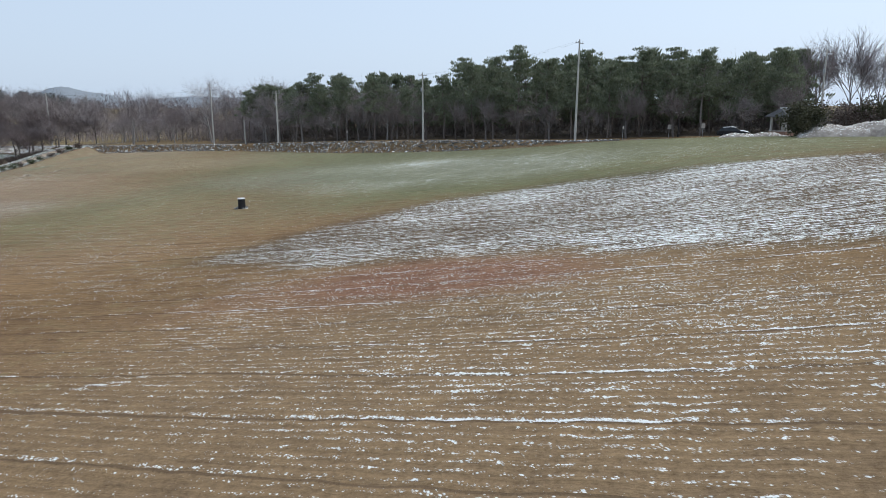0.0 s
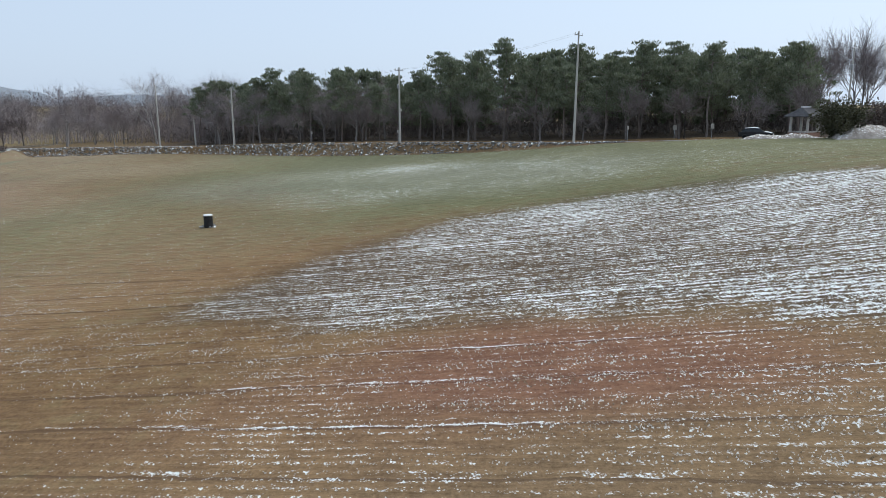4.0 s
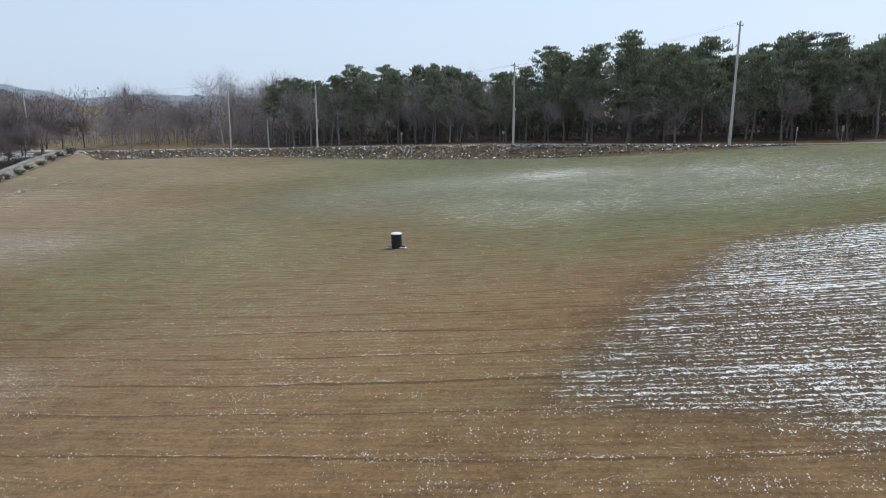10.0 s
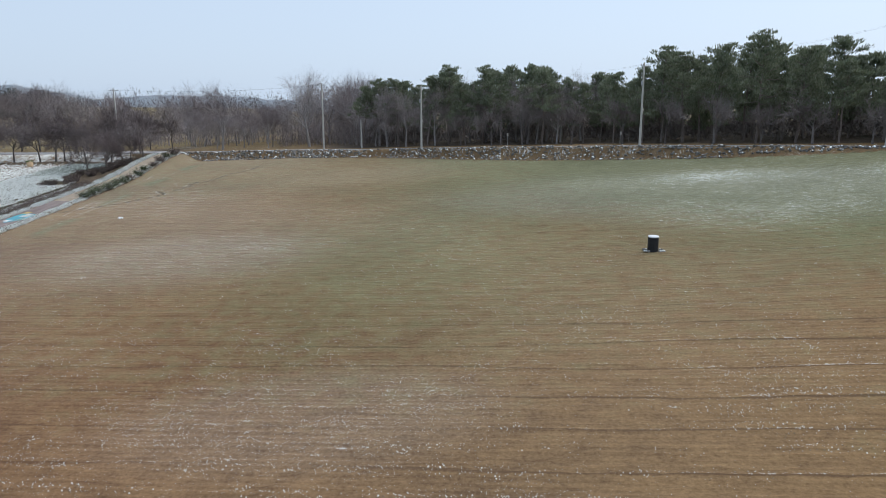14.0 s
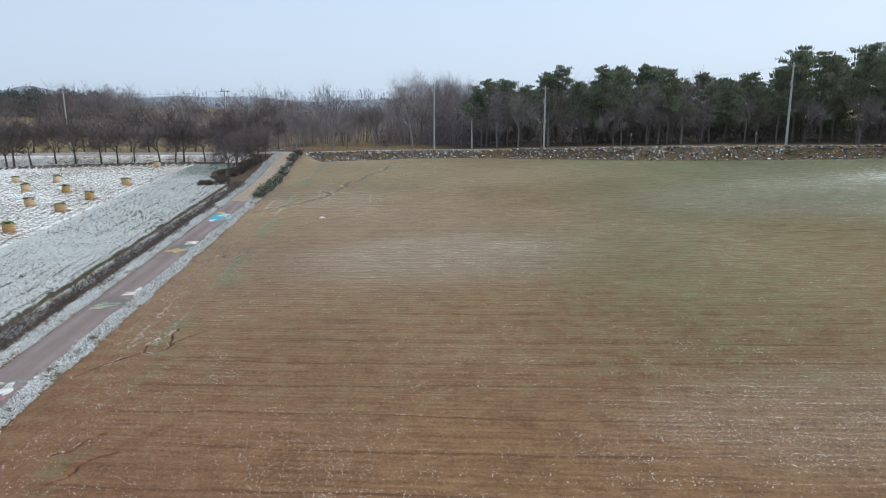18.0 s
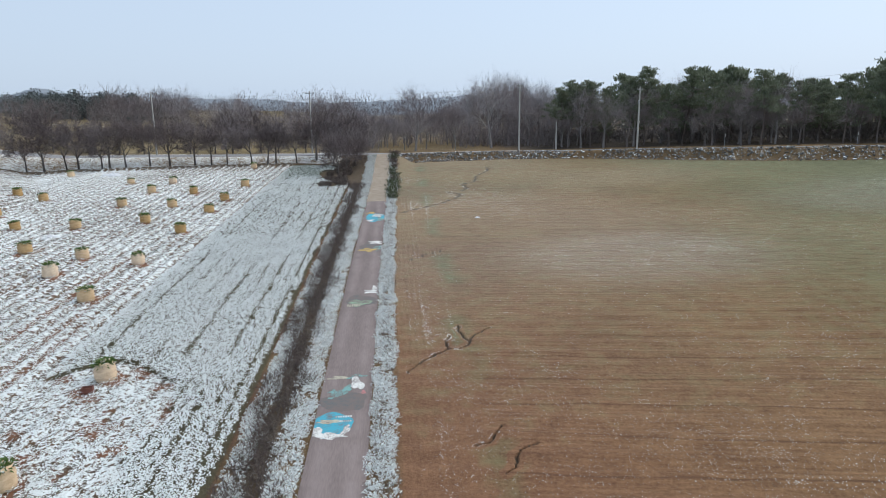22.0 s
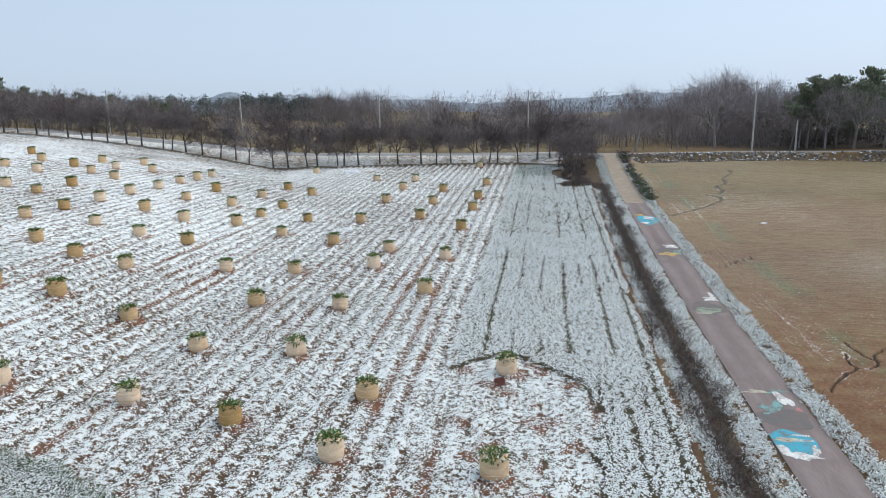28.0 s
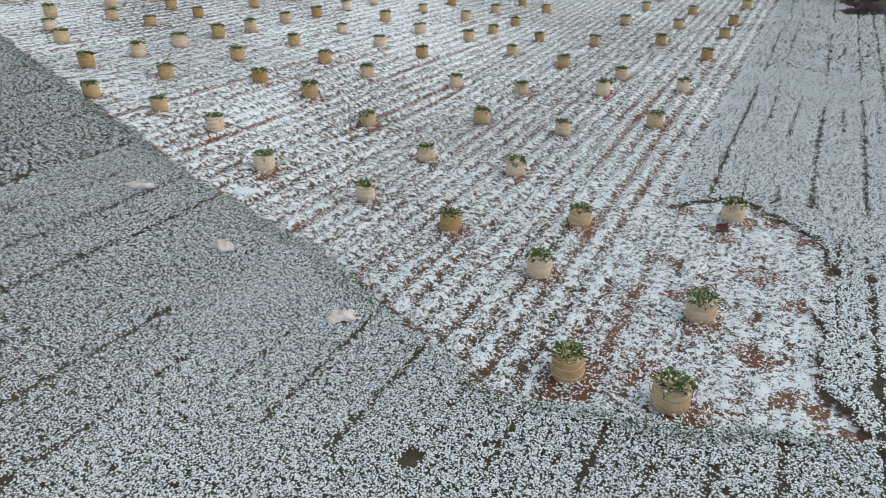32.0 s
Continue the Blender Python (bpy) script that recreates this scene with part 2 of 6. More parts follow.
    h = calc(nodes, links, "ADD", calc(nodes, links, "ADD", rows, calc(nodes, links, "MULTIPLY", drill, 0.2)), calc(nodes, links, "MULTIPLY", fine, 0.8))
    bump(nodes, links, bs, h, 0.8, 0.15)
    return m


M_GROUND = ground_material()
M_ASPHALT = two_tone("worn_asphalt", (0.165, 0.13, 0.122), (0.265, 0.215, 0.20), 1.1, 0.9, relief=0.15, grain=16, stretch=(1, 0.12, 1))


def wheel_worn(m):
    """Two paler wheel tracks and a darker middle along the lane."""
    nodes, links = m.node_tree.nodes, m.node_tree.links
    bs = nodes["Principled BSDF"]
    col = bs.inputs["Base Color"].links[0].from_socket
    pos = nodes.new("ShaderNodeNewGeometry").outputs["Position"]
    xyz = nodes.new("ShaderNodeSeparateXYZ")
    links.new(pos, xyz.inputs[0])
    off = calc(nodes, links, "ABSOLUTE", calc(nodes, links, "ADD", xyz.outputs[0], 78.4), 0)
    off = calc(nodes, links, "ABSOLUTE", calc(nodes, links, "SUBTRACT", off, 0.68), 0)
    worn = calc(nodes, links, "MULTIPLY", rng(nodes, links, off, 0.42, 0.05), rng(nodes, links, tex(nodes, links, pos, 0.5, 4), 0.3, 0.6))
    links.new(blend(nodes, links, calc(nodes, links, "MULTIPLY", worn, 0.45), col, (0.33, 0.275, 0.26)), bs.inputs["Base Color"])


wheel_worn(M_ASPHALT)
M_ROAD = two_tone("road_asphalt", (0.27, 0.27, 0.27), (0.40, 0.40, 0.40), 0.5, 0.9, relief=0.1, grain=30)
M_DIRT = two_tone("dirt_track", (0.27, 0.215, 0.16), (0.43, 0.36, 0.285), 1.2, 0.95, relief=0.4)
M_CONCRETE = two_tone("pole_concrete", (0.38, 0.37, 0.34), (0.52, 0.50, 0.46), 1.5, 0.85, relief=0.1)
M_STEEL = two_tone("galvanised_steel", (0.30, 0.31, 0.32), (0.42, 0.43, 0.44), 4, 0.5, 0.7)
M_JUTE = two_tone("jute_sacking", (0.55, 0.355, 0.185), (0.80, 0.60, 0.37), 3.0, 0.95, vary=0.3, relief=0.5, grain=12, stretch=(1, 1, 3))
M_GREENS = snowy("root_greens", (0.055, 0.10, 0.025), (0.16, 0.24, 0.07), 8, 0.22, 9, per_island=0.5)
M_LEAF = snowy("crop_leaves", (0.05, 0.112, 0.088), (0.13, 0.245, 0.20), 3, 0.85, 12.0, per_island=0.6, edge=0.15)
M_LEAF_LOW = snowy("thinly_snowed_leaves", (0.045, 0.07, 0.055), (0.11, 0.155, 0.125), 3, 0.53, 12.0, per_island=0.6, edge=0.15)
M_LEAF_BARE = snowy("bare_crop_leaves", (0.035, 0.07, 0.03), (0.09, 0.15, 0.07), 3, 0.12, 12.0, per_island=0.6, edge=0.15)
M_GRASS = snowy("frosted_grass", (0.16, 0.15, 0.09), (0.32, 0.29, 0.19), 2, 1.45, 1.6, per_island=0.8)
M_SCRUB = two_tone("dead_scrub", (0.075, 0.058, 0.05), (0.22, 0.175, 0.155), 2, 0.95, vary=0.35, per_island=True, relief=0)
M_EVERGREEN = snowy("shrub_leaves", (0.03, 0.05, 0.02), (0.09, 0.11, 0.045), 3, 0.15, 4, per_island=0.6)
M_BARK = two_tone("grey_bark", (0.085, 0.074, 0.068), (0.19, 0.168, 0.155), 3, 0.95, vary=0.25)
# pale bark of the tall trees, lightened further to paint in distance haze
M_BARK_HAZED = two_tone("hazed_pale_bark", (0.17, 0.155, 0.15), (0.31, 0.285, 0.27), 3, 0.95, vary=0.25)
M_TWIG = two_tone("bare_twigs", (0.125, 0.102, 0.10), (0.225, 0.19, 0.185), 1, 0.95, vary=0.25, relief=0)
# pale twigs for the farther woods, part of the lightness being painted haze
M_TWIG_HAZED = two_tone("hazed_pale_twigs", (0.205, 0.176, 0.176), (0.335, 0.295, 0.292), 1, 0.95, vary=0.25, relief=0)
M_TWIG_MID = two_tone("grey_twigs", (0.15, 0.125, 0.118), (0.26, 0.225, 0.212), 1, 0.95, vary=0.25, relief=0)
M_PINE_BARK = two_tone("pine_bark", (0.12, 0.10, 0.09), (0.26, 0.22, 0.20), 3, 0.95, vary=0.2)
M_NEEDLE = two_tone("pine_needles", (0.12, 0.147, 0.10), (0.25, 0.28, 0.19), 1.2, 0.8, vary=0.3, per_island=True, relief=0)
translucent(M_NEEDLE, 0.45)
M_ROCK = snowy("bank_stone", (0.11, 0.106, 0.10), (0.23, 0.222, 0.21), 3, 0.10, 2.4, per_island=0.9, vary=0.35)
M_FAR = two_tone("far_wood", (0.085, 0.102, 0.10), (0.15, 0.168, 0.16), 0.02, 0.95, relief=0, grain=8)
# wooded hills; the blue-grey of distance haze is painted into the colour
M_HILL_HAZED = two_tone("hazed_hill", (0.21, 0.245, 0.28), (0.265, 0.30, 0.335), 0.01, 0.95, relief=0)

# ---------------------------------------------------------------- building helpers


def mesh_of(name, verts, faces, mat, smooth=False):
    me = bpy.data.meshes.new(name)
    me.from_pydata(verts, [], faces)
    me.materials.append(mat)
    if smooth:
        me.polygons.foreach_set("use_smooth", [True] * len(me.polygons))
    me.update()
    return me


def part(name, bm, mat, parent=None, label=""):
    """Link a bmesh, a mesh, or a (verts, faces) pair as one object under its thing."""
    if isinstance(bm, tuple):
        me = mesh_of(name, bm[0], bm[1], mat)
    elif isinstance(bm, bmesh.types.BMesh):
        me = bpy.data.meshes.new(name)
        bm.to_mesh(me)
        bm.free()
        me.materials.append(mat)
    else:
        me = bm
    ob = new(name, me)
    ob.parent = parent
    return tagged(ob, label) if label else ob


def thing(name, x, y, z, label, category, group="", turn=0.0):
    ob = new(name)
    ob.matrix_basis = pose(x, y, z, 0, 0, turn)
    return tagged(ob, label, category, group)


class Shape:
    """Collects tubes and leaves into one list of vertices and faces."""

    def __init__(self):
        self.v, self.f = [], []

    def tube(self, pts, radii, n=6, cap=True):
        rings = []
        for i, (p, r) in enumerate(zip(pts, radii)):
            d = (pts[min(i + 1, len(pts) - 1)] - pts[max(i - 1, 0)]).normalized()
            a = d.orthogonal().normalized()
            b = d.cross(a)
            k = len(self.v)
            self.v += [tuple(p + r * (a * math.cos(6.2832 * j / n) + b * math.sin(6.2832 * j / n))) for j in range(n)]
            rings.append(k)
        for k, q in zip(rings, rings[1:]):
            self.f += [(k + j, k + (j + 1) % n, q + (j + 1) % n, q + j) for j in range(n)]
        if cap:
            self.f.append(tuple(rings[-1] + j for j in range(n)))

    def spike(self, a, b, r):
        d = (b - a).normalized()
        u = d.orthogonal().normalized() * r
        w = d.cross(u)
        k = len(self.v)
        self.v += [tuple(a + u), tuple(a - u * 0.5 + w * 0.87), tuple(a - u * 0.5 - w * 0.87), tuple(b)]
        self.f += [(k, k + 1, k + 3), (k + 1, k + 2, k + 3), (k + 2, k, k + 3)]

    def blade(self, a, d, side, length, width, droop=0.0):
        k = len(self.v)
        m = a + d * length * 0.55
        e = a + d * length + Vector((0, 0, -droop * length))
        self.v += [tuple(a), tuple(m + side * width), tuple(e), tuple(m - side * width)]
        self.f += [(k, k + 1, k + 2), (k, k + 2, k + 3)]

    def box(self, x0, y0, z0, x1, y1, z1):
        k = len(self.v)
        self.v += [(x, y, z) for z in (z0, z1) for x, y in ((x0, y0), (x1, y0), (x1, y1), (x0, y1))]
        self.f += [tuple(k + i for i in q) for q in ((3, 2, 1, 0), (4, 5, 6, 7), (0, 1, 5, 4), (1, 2, 6, 5), (2, 3, 7, 6), (3, 0, 4, 7))]

    def pair(self):
        return self.v, self.f


def unit(r):
    while True:
        v = Vector((r.uniform(-1, 1), r.uniform(-1, 1), r.uniform(-1, 1)))
        if 0.05 < v.length < 1:
            return v.normalized()


# ---------------------------------------------------------------- ground

LANE_X0, LANE_X1 = -79.6, -77.2
EDGE_X = (-400, -95, -84, -77, -55, -45, -33, -1.7, 21.3, 60, 160)
EDGE_Y = (158, 156, 151, 148.6, 149.6, 147.2, 141, 118.6, 99.2, 72, 20)


def lane_shift(y):
    return 0.5 * np.clip((y - 75) / 45, 0, 1.6)


def clamp_soft(v, a, b, k):
    v = np.where(v > b - k, b - k + k * np.tanh((v - (b - k)) / k), v)
    return np.where(v < a + k, a + k - k * np.tanh(((a + k) - v) / k), v)


def step(v, a, b):
    t = np.clip((v - a) / (b - a), 0, 1)
    return t * t * (3 - 2 * t)


def base_ground(x, y):
    """The rolling fields: a dip along the lane, a rise to the east and a hill to the west."""
    u, v = (clamp_soft(x, -150, 32, 14) + 45) / 50, (clamp_soft(y, 0, 155, 15) - 75) / 50
    z = 1.673 + 1.567 * v + 0.684 * v ** 2 - 0.245 * v ** 3 + u * (1.873 - 0.942 * v + 0.371 * v * v) + u * u * (1.459 - 0.254 * v) + 0.42 * u ** 3
    return z + 12 * (1 - np.exp(-np.maximum(0, -x - (100 + 0.2 * y + 0.35 * np.clip(y - 115, 0, 60))) / 50))


def behind_edge(x, y):
    """Metres behind the near edge of the main road."""
    slope = np.interp(x, (-60, -40, -33, 25, 60), (0, 0.5, 0.72, 0.84, 0.6))
    return (y - np.interp(x, EDGE_X, EDGE_Y)) / np.sqrt(1 + slope ** 2)


def road_height(x):
    return np.interp(x, (-300, -200, -140, -95, -77, -45, -32, -1.7, 21.3, 40, 80), (16, 11.5, 5.5, 5.1, 5.6, 5.7, 6.2, 7.4, 8.0, 8.9, 9.6))


def ground(x, y):
    x, y = np.asarray(x, float), np.asarray(y, float)
    z, s, top = base_ground(x, y), behind_edge(x, y), road_height(x)
    bank = np.interp(x, (-110, -80, 15, 30), (7.0, 2.2, 2.2, 6.0))
    up = step(s, -bank, -0.2)
    lane = step(y, 112, 148) * step(-np.abs(x + 77.8), -6, -2.2)
    z = z * (1 - up) + top * up
    z = np.where(s < 0, z * (1 - lane) + (base_ground(x, y) + (top - base_ground(x, y)) * step(y, 112, 148)) * lane, z)
    z = z - 0.25 * step(s, 0.4, 1.6) * step(x, -84, -76)
    far = step(s, 7, 60)
    z = z * (1 - far) + (np.minimum(top, 15) - 0.8 + 3.0 * step(s, 120, 500)) * far
    verge = step(-np.abs(x + 81.5 - lane_shift(y)), -0.8, 0.0) * step(-y, -122, -112)
    return z - 0.16 * verge


def at(x, y):
    return float(ground(x, y))


def crop_edge(x):
    """The near border of the lifted field; south of it the crop still stands."""
    return np.interp(x, (-200, -147, -128, -118, -108, -100, -96, -90, -85), (70, 57.6, 51.8, 49.3, 47.6, 43.6, 41.5, 42.6, 44.4))


def in_patch(x, y):
    """The rounded bite of lifted ground cut into the standing strip."""
    right = np.interp(y, (40, 43, 44.5, 46, 51, 54.3, 57.4, 58.6, 60.0, 60.6), (-85.0, -85.0, -85.2, -86.5, -86.8, -86.2, -87.0, -88.4, -89.9, -91.2))
    top = 60.3 - 1.7 * np.clip((-x - 91.6) / 2.2, 0, 1)
    return (x < right + 0.28 * lumps(x, y, 2.6) + 0.12 * lumps(x, y, 6.5)) & (x > -94.5) & (y > crop_edge(x)) & (y < top + 0.22 * lumps(x, y, 2.9, 1.0))


def spread(stops, grow=1.25, far=4200):
    """Coordinates from stop to stop, each with its spacing, and growing steps outside."""
    c = []
    for (a, d), (b, _) in zip(stops, stops[1:]):
        c += list(np.linspace(a, b, max(1, round((b - a) / d)), endpoint=False))
    d, lo, hi = stops[-1][1], [stops[0][0]], [stops[-1][0]]
    while hi[-1] < far:
        d *= grow
        hi.append(hi[-1] + d), lo.append(lo[-1] - d)
    return np.array(lo[:0:-1] + c + hi)


def lumps(x, y, s, k=0.0):
    return (np.sin(x * s + 1.7 * np.sin(y * s * 0.61 + k)) + np.sin(y * s * 1.13 + 1.3 * np.sin(x * s * 0.83 + 2 * k)) + np.sin((x + y) * s * 0.57 + k)) / 3


GULLIES = (
    ((-75.5, 57.1), (-74.9, 58.3), (-74.2, 59.1), (-73.4, 59.8), (-73.1, 60.2), (-72.6, 60.0), (-71.9, 61.0), (-71.5, 61.9), (-70.8, 62.8), (-70.3, 63.1)),
    ((-73.1, 60.0), (-73.2, 61.1), (-73.0, 62.1)), ((-71.9, 61.0), (-72.2, 62.3), (-72.3, 63.6)),
    ((-75.2, 99.8), (-73.2, 101.8), (-70.6, 104.6), (-67.8, 108.8), (-67.4, 110.6), (-68.6, 112.6)),
    ((-66.9, 113.6), (-65.8, 116.0), (-66.2, 119.0), (-64.2, 121.5), (-63.2, 127.0), (-60.6, 132.5), (-60.2, 137.0)),
    ((-72.9, 49.9), (-72.3, 50.2), (-71.9, 50.8), (-71.5, 51.5)), ((-72.0, 47.7), (-71.6, 48.3), (-71.4, 49.0), (-70.9, 49.6), (-70.3, 49.9)),
    ((-74.6, 79.6), (-73.0, 81.4), (-71.8, 82.2)),
    ((-10.9, 19.6), (-10.2, 19.8), (-9.2, 19.7), (-8.3, 19.9), (-7.6, 19.8), (-6.9, 20.4), (-5.6, 20.6)),
)


WHEEL_TRACKS = (((-150, 84), (-168, 98), (-178, 109), (-190, 117), (-225, 142)), ((-160, 67), (-188, 88), (-217, 110), (-244, 130)), ((-178, 109), (-200, 112), (-217, 110)))


def line_distance(line, X, Y):
    best = np.full(X.shape, 99.0)
    for (x0, y0), (x1, y1) in zip(line, line[1:]):
        dx, dy = x1 - x0, y1 - y0
        t = np.clip(((X - x0) * dx + (Y - y0) * dy) / (dx * dx + dy * dy), 0, 1)
        best = np.minimum(best, np.hypot(X - x0 - t * dx, Y - y0 - t * dy))
    return best


def gully_distance(X, Y):
    """Metres to the nearest washed-out channel."""
    return np.minimum.reduce([line_distance(line, X, Y) for line in GULLIES])


def bare_mound(X, Y):
    """The bare bank beside the dirt ramp."""
    return step(1.2 - np.hypot((X + 83.2) / 4.2, (Y - 132) / 13.5) + 0.3 * lumps(X, Y, 0.8) + 0.15 * lumps(X, Y, 2.3), 0, 0.5)


def row_line(X, Y):
    """Constant along each sown row of the brown field."""
    return Y + 0.2 * X + 0.0009 * (X + 60) ** 2 + 0.006 * X * np.clip(38 - Y, 0, 20)


SACK_ROWS = (
    (-90.6, (43.5, 49.0, 58.4)), (-94.1, (43.6,)),
    (-97.4, (49.6, 55.0, 71.6, 81.1, 92.6, 103.0, 110.9, 122.4)), (-100.3, (144.2,)),
    (-102.8, (52.0, 60.0, 67.9, 78.1, 83.6, 98.1, 107.1, 116.7)),
    (-109.0, (53.6, 60.2, 68.3, 76.2, 86.1, 96.0, 108.2, 118.5, 127.0)),
    (-115.4, (52.8, 63.2, 76.5, 89.3, 96.4, 127.9)),
    (-121.2, (54.8, 64.2, 71.9, 81.2, 91.1, 96.9, 103.6, 114.0)),
    (-125.6, (54.6, 63.8, 71.9, 80.6, 88.4, 99.0, 107.4, 116.4)), (-129.5, (140.0,)),
    (-130.5, (53.3, 59.4, 66.8, 73.9, 81.3, 89.4, 97.7, 105.2)),
    (-136.2, (57.2, 61.7, 66.0, 70.6, 74.7, 79.7, 84.6, 90.1, 95.7, 101.1, 106.3, 110.7, 114.8)),
    (-143.2, (60.2, 69.2, 74.9, 82.7, 89.6, 95.1, 102.7, 111.2)),
    (-147.7, (62.3, 68.5, 75.6, 83.7, 90.6, 104.5, 110.0, 116.7)), (-152.2, (65.6, 72.1, 77.6, 83.8, 88.7, 93.8, 100.8, 107.5, 113.5)),
    (-158.0, (72.8, 77.9, 83.6, 91.5, 98.5, 102.1, 108.8)), (-164.0, (76.2, 81.8, 87.4, 94.8, 99.0, 106.9, 114.1)), (-171.2, (80.9, 87.8)),
)
SACKS_AT = [(x, y) for x, yy in SACK_ROWS for y in yy]


def build_ground():
    xs = spread(((-250, 1.5), (-176, 1.0), (-128, 0.2), (-82, 0.5), (-76.5, 0.07), (-69.8, 0.3), (-60, 1.0), (44, 1.0)))
    ys = spread(((12, 0.45), (46.5, 0.08), (51.6, 0.4), (56, 0.07), (64.2, 0.5), (98, 0.25), (114, 0.5), (166, 0.5)))
    X, Y = np.meshgrid(xs, ys)
    Z = ground(X, Y)
    s = behind_edge(X, Y)
    lane = LANE_X0 + lane_shift(Y)
    brown = step(X, lane + 3.2, lane + 3.9) * (s < -2.5)
    lifted = (X < lane - 3.8) * (s < -6.5) * step(Y - crop_edge(X), -0.3, 0.4) * step(-X, 93.4, 94.0)
    patch = in_patch(X, Y)
    lifted = np.maximum(lifted, patch)
    patch = patch * 1.0
    standing = (X < lane - 3.35) * (s < -6.5) * (1 - np.clip(lifted, 0, 1))
    w = 6 * lumps(X, Y, 0.09, 1.0)
    # relief: low ridges across the sown field, beds along the lifted one
    rowdir = row_line(X, Y)
    border = lane + 6.8 + 0.3 * lumps(X, Y, 0.3)
    head = X < border
    calm = step(np.abs(X - border), 0.25, 1.3) * np.where(head, 0.4, 1.0)
    row, run = np.where(head, X, rowdir), np.where(head, Y, X)
    gap = gully_distance(X + (0.10 * lumps(X, Y, 3.1) + 0.06 * lumps(X, Y, 9.0)) * (Y < 90), Y + (0.10 * lumps(X, Y, 2.7, 1.0) + 0.06 * lumps(X, Y, 8.0, 2.0)) * (Y < 90))
    wide = np.where(Y > 90, 0.24, np.where(Y < 53, 0.055, 0.085))
    Z -= 0.2 * (1 - step(gap, wide * 0.3, wide))
    Z += brown * (0.035 * np.sin(6.2832 * rowdir / 1.5 + 0.4 * lumps(X, Y, 0.2)) + 0.03 * lumps(X, Y, 2.1))
    Z += lifted * (0.09 * np.sin(6.2832 * X / 1.12) * (1 - 0.6 * step(-X, 128, 140)) * (1 - 0.6 * patch) + 0.04 * lumps(X, Y, 1.7))
    # snow cover
    lo = np.interp(X, (-16, -8, 0, 6, 14, 25, 60), (43, 37.5, 34, 30, 22, 12, -6)) + 0.3 * w + 1.3 * lumps(X, Y * 2, 0.45) + 0.7 * lumps(X, Y * 2, 1.3)
    hi = np.interp(X, (-16, -9, 0, 12, 23, 31, 60), (43, 52, 59.5, 60, 55, 47, 35)) + 0.3 * w
    main = step(Y - lo, -2.2, 2.2) * step(hi - Y, -2.5, 3.5) * step(X, -21, -13)
    a, b = (X + 4) * 0.84 - (Y - 86) * 0.5, (X + 4) * 0.5 + (Y - 86) * 0.84
    mid = step(1.3 - np.sqrt((a / 31) ** 2 + (b / 14) ** 2) + 0.12 * lumps(X, Y, 0.25), 0, 0.75)
    low = step(1.2 - np.sqrt(((X + 43) / 9) ** 2 + ((Y - 48.5) / 4.5) ** 2) + 0.2 * lumps(X, Y, 0.3), 0, 0.7)
    west = step(1.2 - np.sqrt(((X + 55) / 14) ** 2 + ((Y - 78) / 9) ** 2) + 0.2 * lumps(X, Y, 0.2), 0, 0.8)
    south = step(lo - Y, -1, 3) * step(X, -24, -8)
    sown = 0.27 - 0.02 * step(-X, 5, 25) + 0.04 * lumps(X, Y, 0.11) + 0.245 * main + 0.12 * mid + 0.075 * low + 0.02 * step(-Y, -36, -26) * step(X, -20, 5) + 0.025 * step(-X, 5, 25) + 0.065 * step(Y, 52, 66) * step(X, -22, 0) + 0.08 * step(1.2 - np.hypot((X + 66) / 9, (Y - 106) / 18), 0, 0.8) + 0.05 * step(1.2 - np.hypot((X + 40) / 22, (Y - 88) / 12), 0, 0.8) + 0.10 * west + 0.045 * south + 0.02 * step(-X, 25, 45)
    crest = np.clip(np.sin(6.2832 * rowdir / 1.5 + 0.4 * lumps(X, Y, 0.2)), 0, 1) ** 3
    sown += np.where(head, 0.0, 0.04 * crest) + main * (0.03 * np.sin(6.2832 * rowdir / 1.5 + 0.8 * lumps(X, Y, 0.2)) + 0.02 * np.sin(6.2832 * rowdir / 2.3 + 1.5 * lumps(X, Y, 0.15))) + 0.05 * np.exp(-((Y + 0.42 * X - 67.6 + 0.5 * lumps(X, Y, 0.3)) / 0.7) ** 2) * step(X, 2, 8)
    tracks = np.exp(-((X - lane - 7.0 - 0.35 * lumps(X, Y * 0.3, 0.5)) / 0.22) ** 2) + 0.7 * np.exp(-((X - lane - 5.3 - 0.3 * lumps(X, Y * 0.3, 0.4, 1.0)) / 0.2) ** 2)
    sown += np.where(head, 0.02, 0.0) + 0.12 * tracks * (s < -3) + 0.07 * head * step(lumps(X * 0.4, Y, 0.55, 2.0), 0.0, 0.4) * (X > lane + 4.2)
    sown += 0.26 * np.exp(-((gap - wide * 1.3) / 0.05) ** 2) * (lumps(X, Y, 1.6) > -0.15) - 0.5 * (gap < wide)
    snow = brown * sown
    beds = np.sin(6.2832 * X / 1.12)
    order = np.floor(X / 1.12 - 0.25)
    chance = np.abs(np.modf(np.sin(order * 12.99) * 437.6)[0])
    trough = step(-beds, 0.25, 0.85)
    bare = trough * step(chance + 0.45 * lumps(order * 5.0, Y, 0.17), 0.62, 0.95) * (X > -128) * step(-Y, -100, -70)
    dug = np.zeros(X.shape)
    for bx, by in SACKS_AT:
        i0, i1, j0, j1 = np.searchsorted(xs, bx - 2), np.searchsorted(xs, bx + 2), np.searchsorted(ys, by - 2.5), np.searchsorted(ys, by + 2.5)
        q = np.s_[j0:j1, i0:i1]
        dug[q] = np.maximum(dug[q], step(1.0 - np.hypot((X[q] - bx - 0.15) / 0.95, (Y[q] - by + 0.1) / 1.25) + 0.45 * lumps(X[q], Y[q], 2.9, bx), 0.0, 0.5))
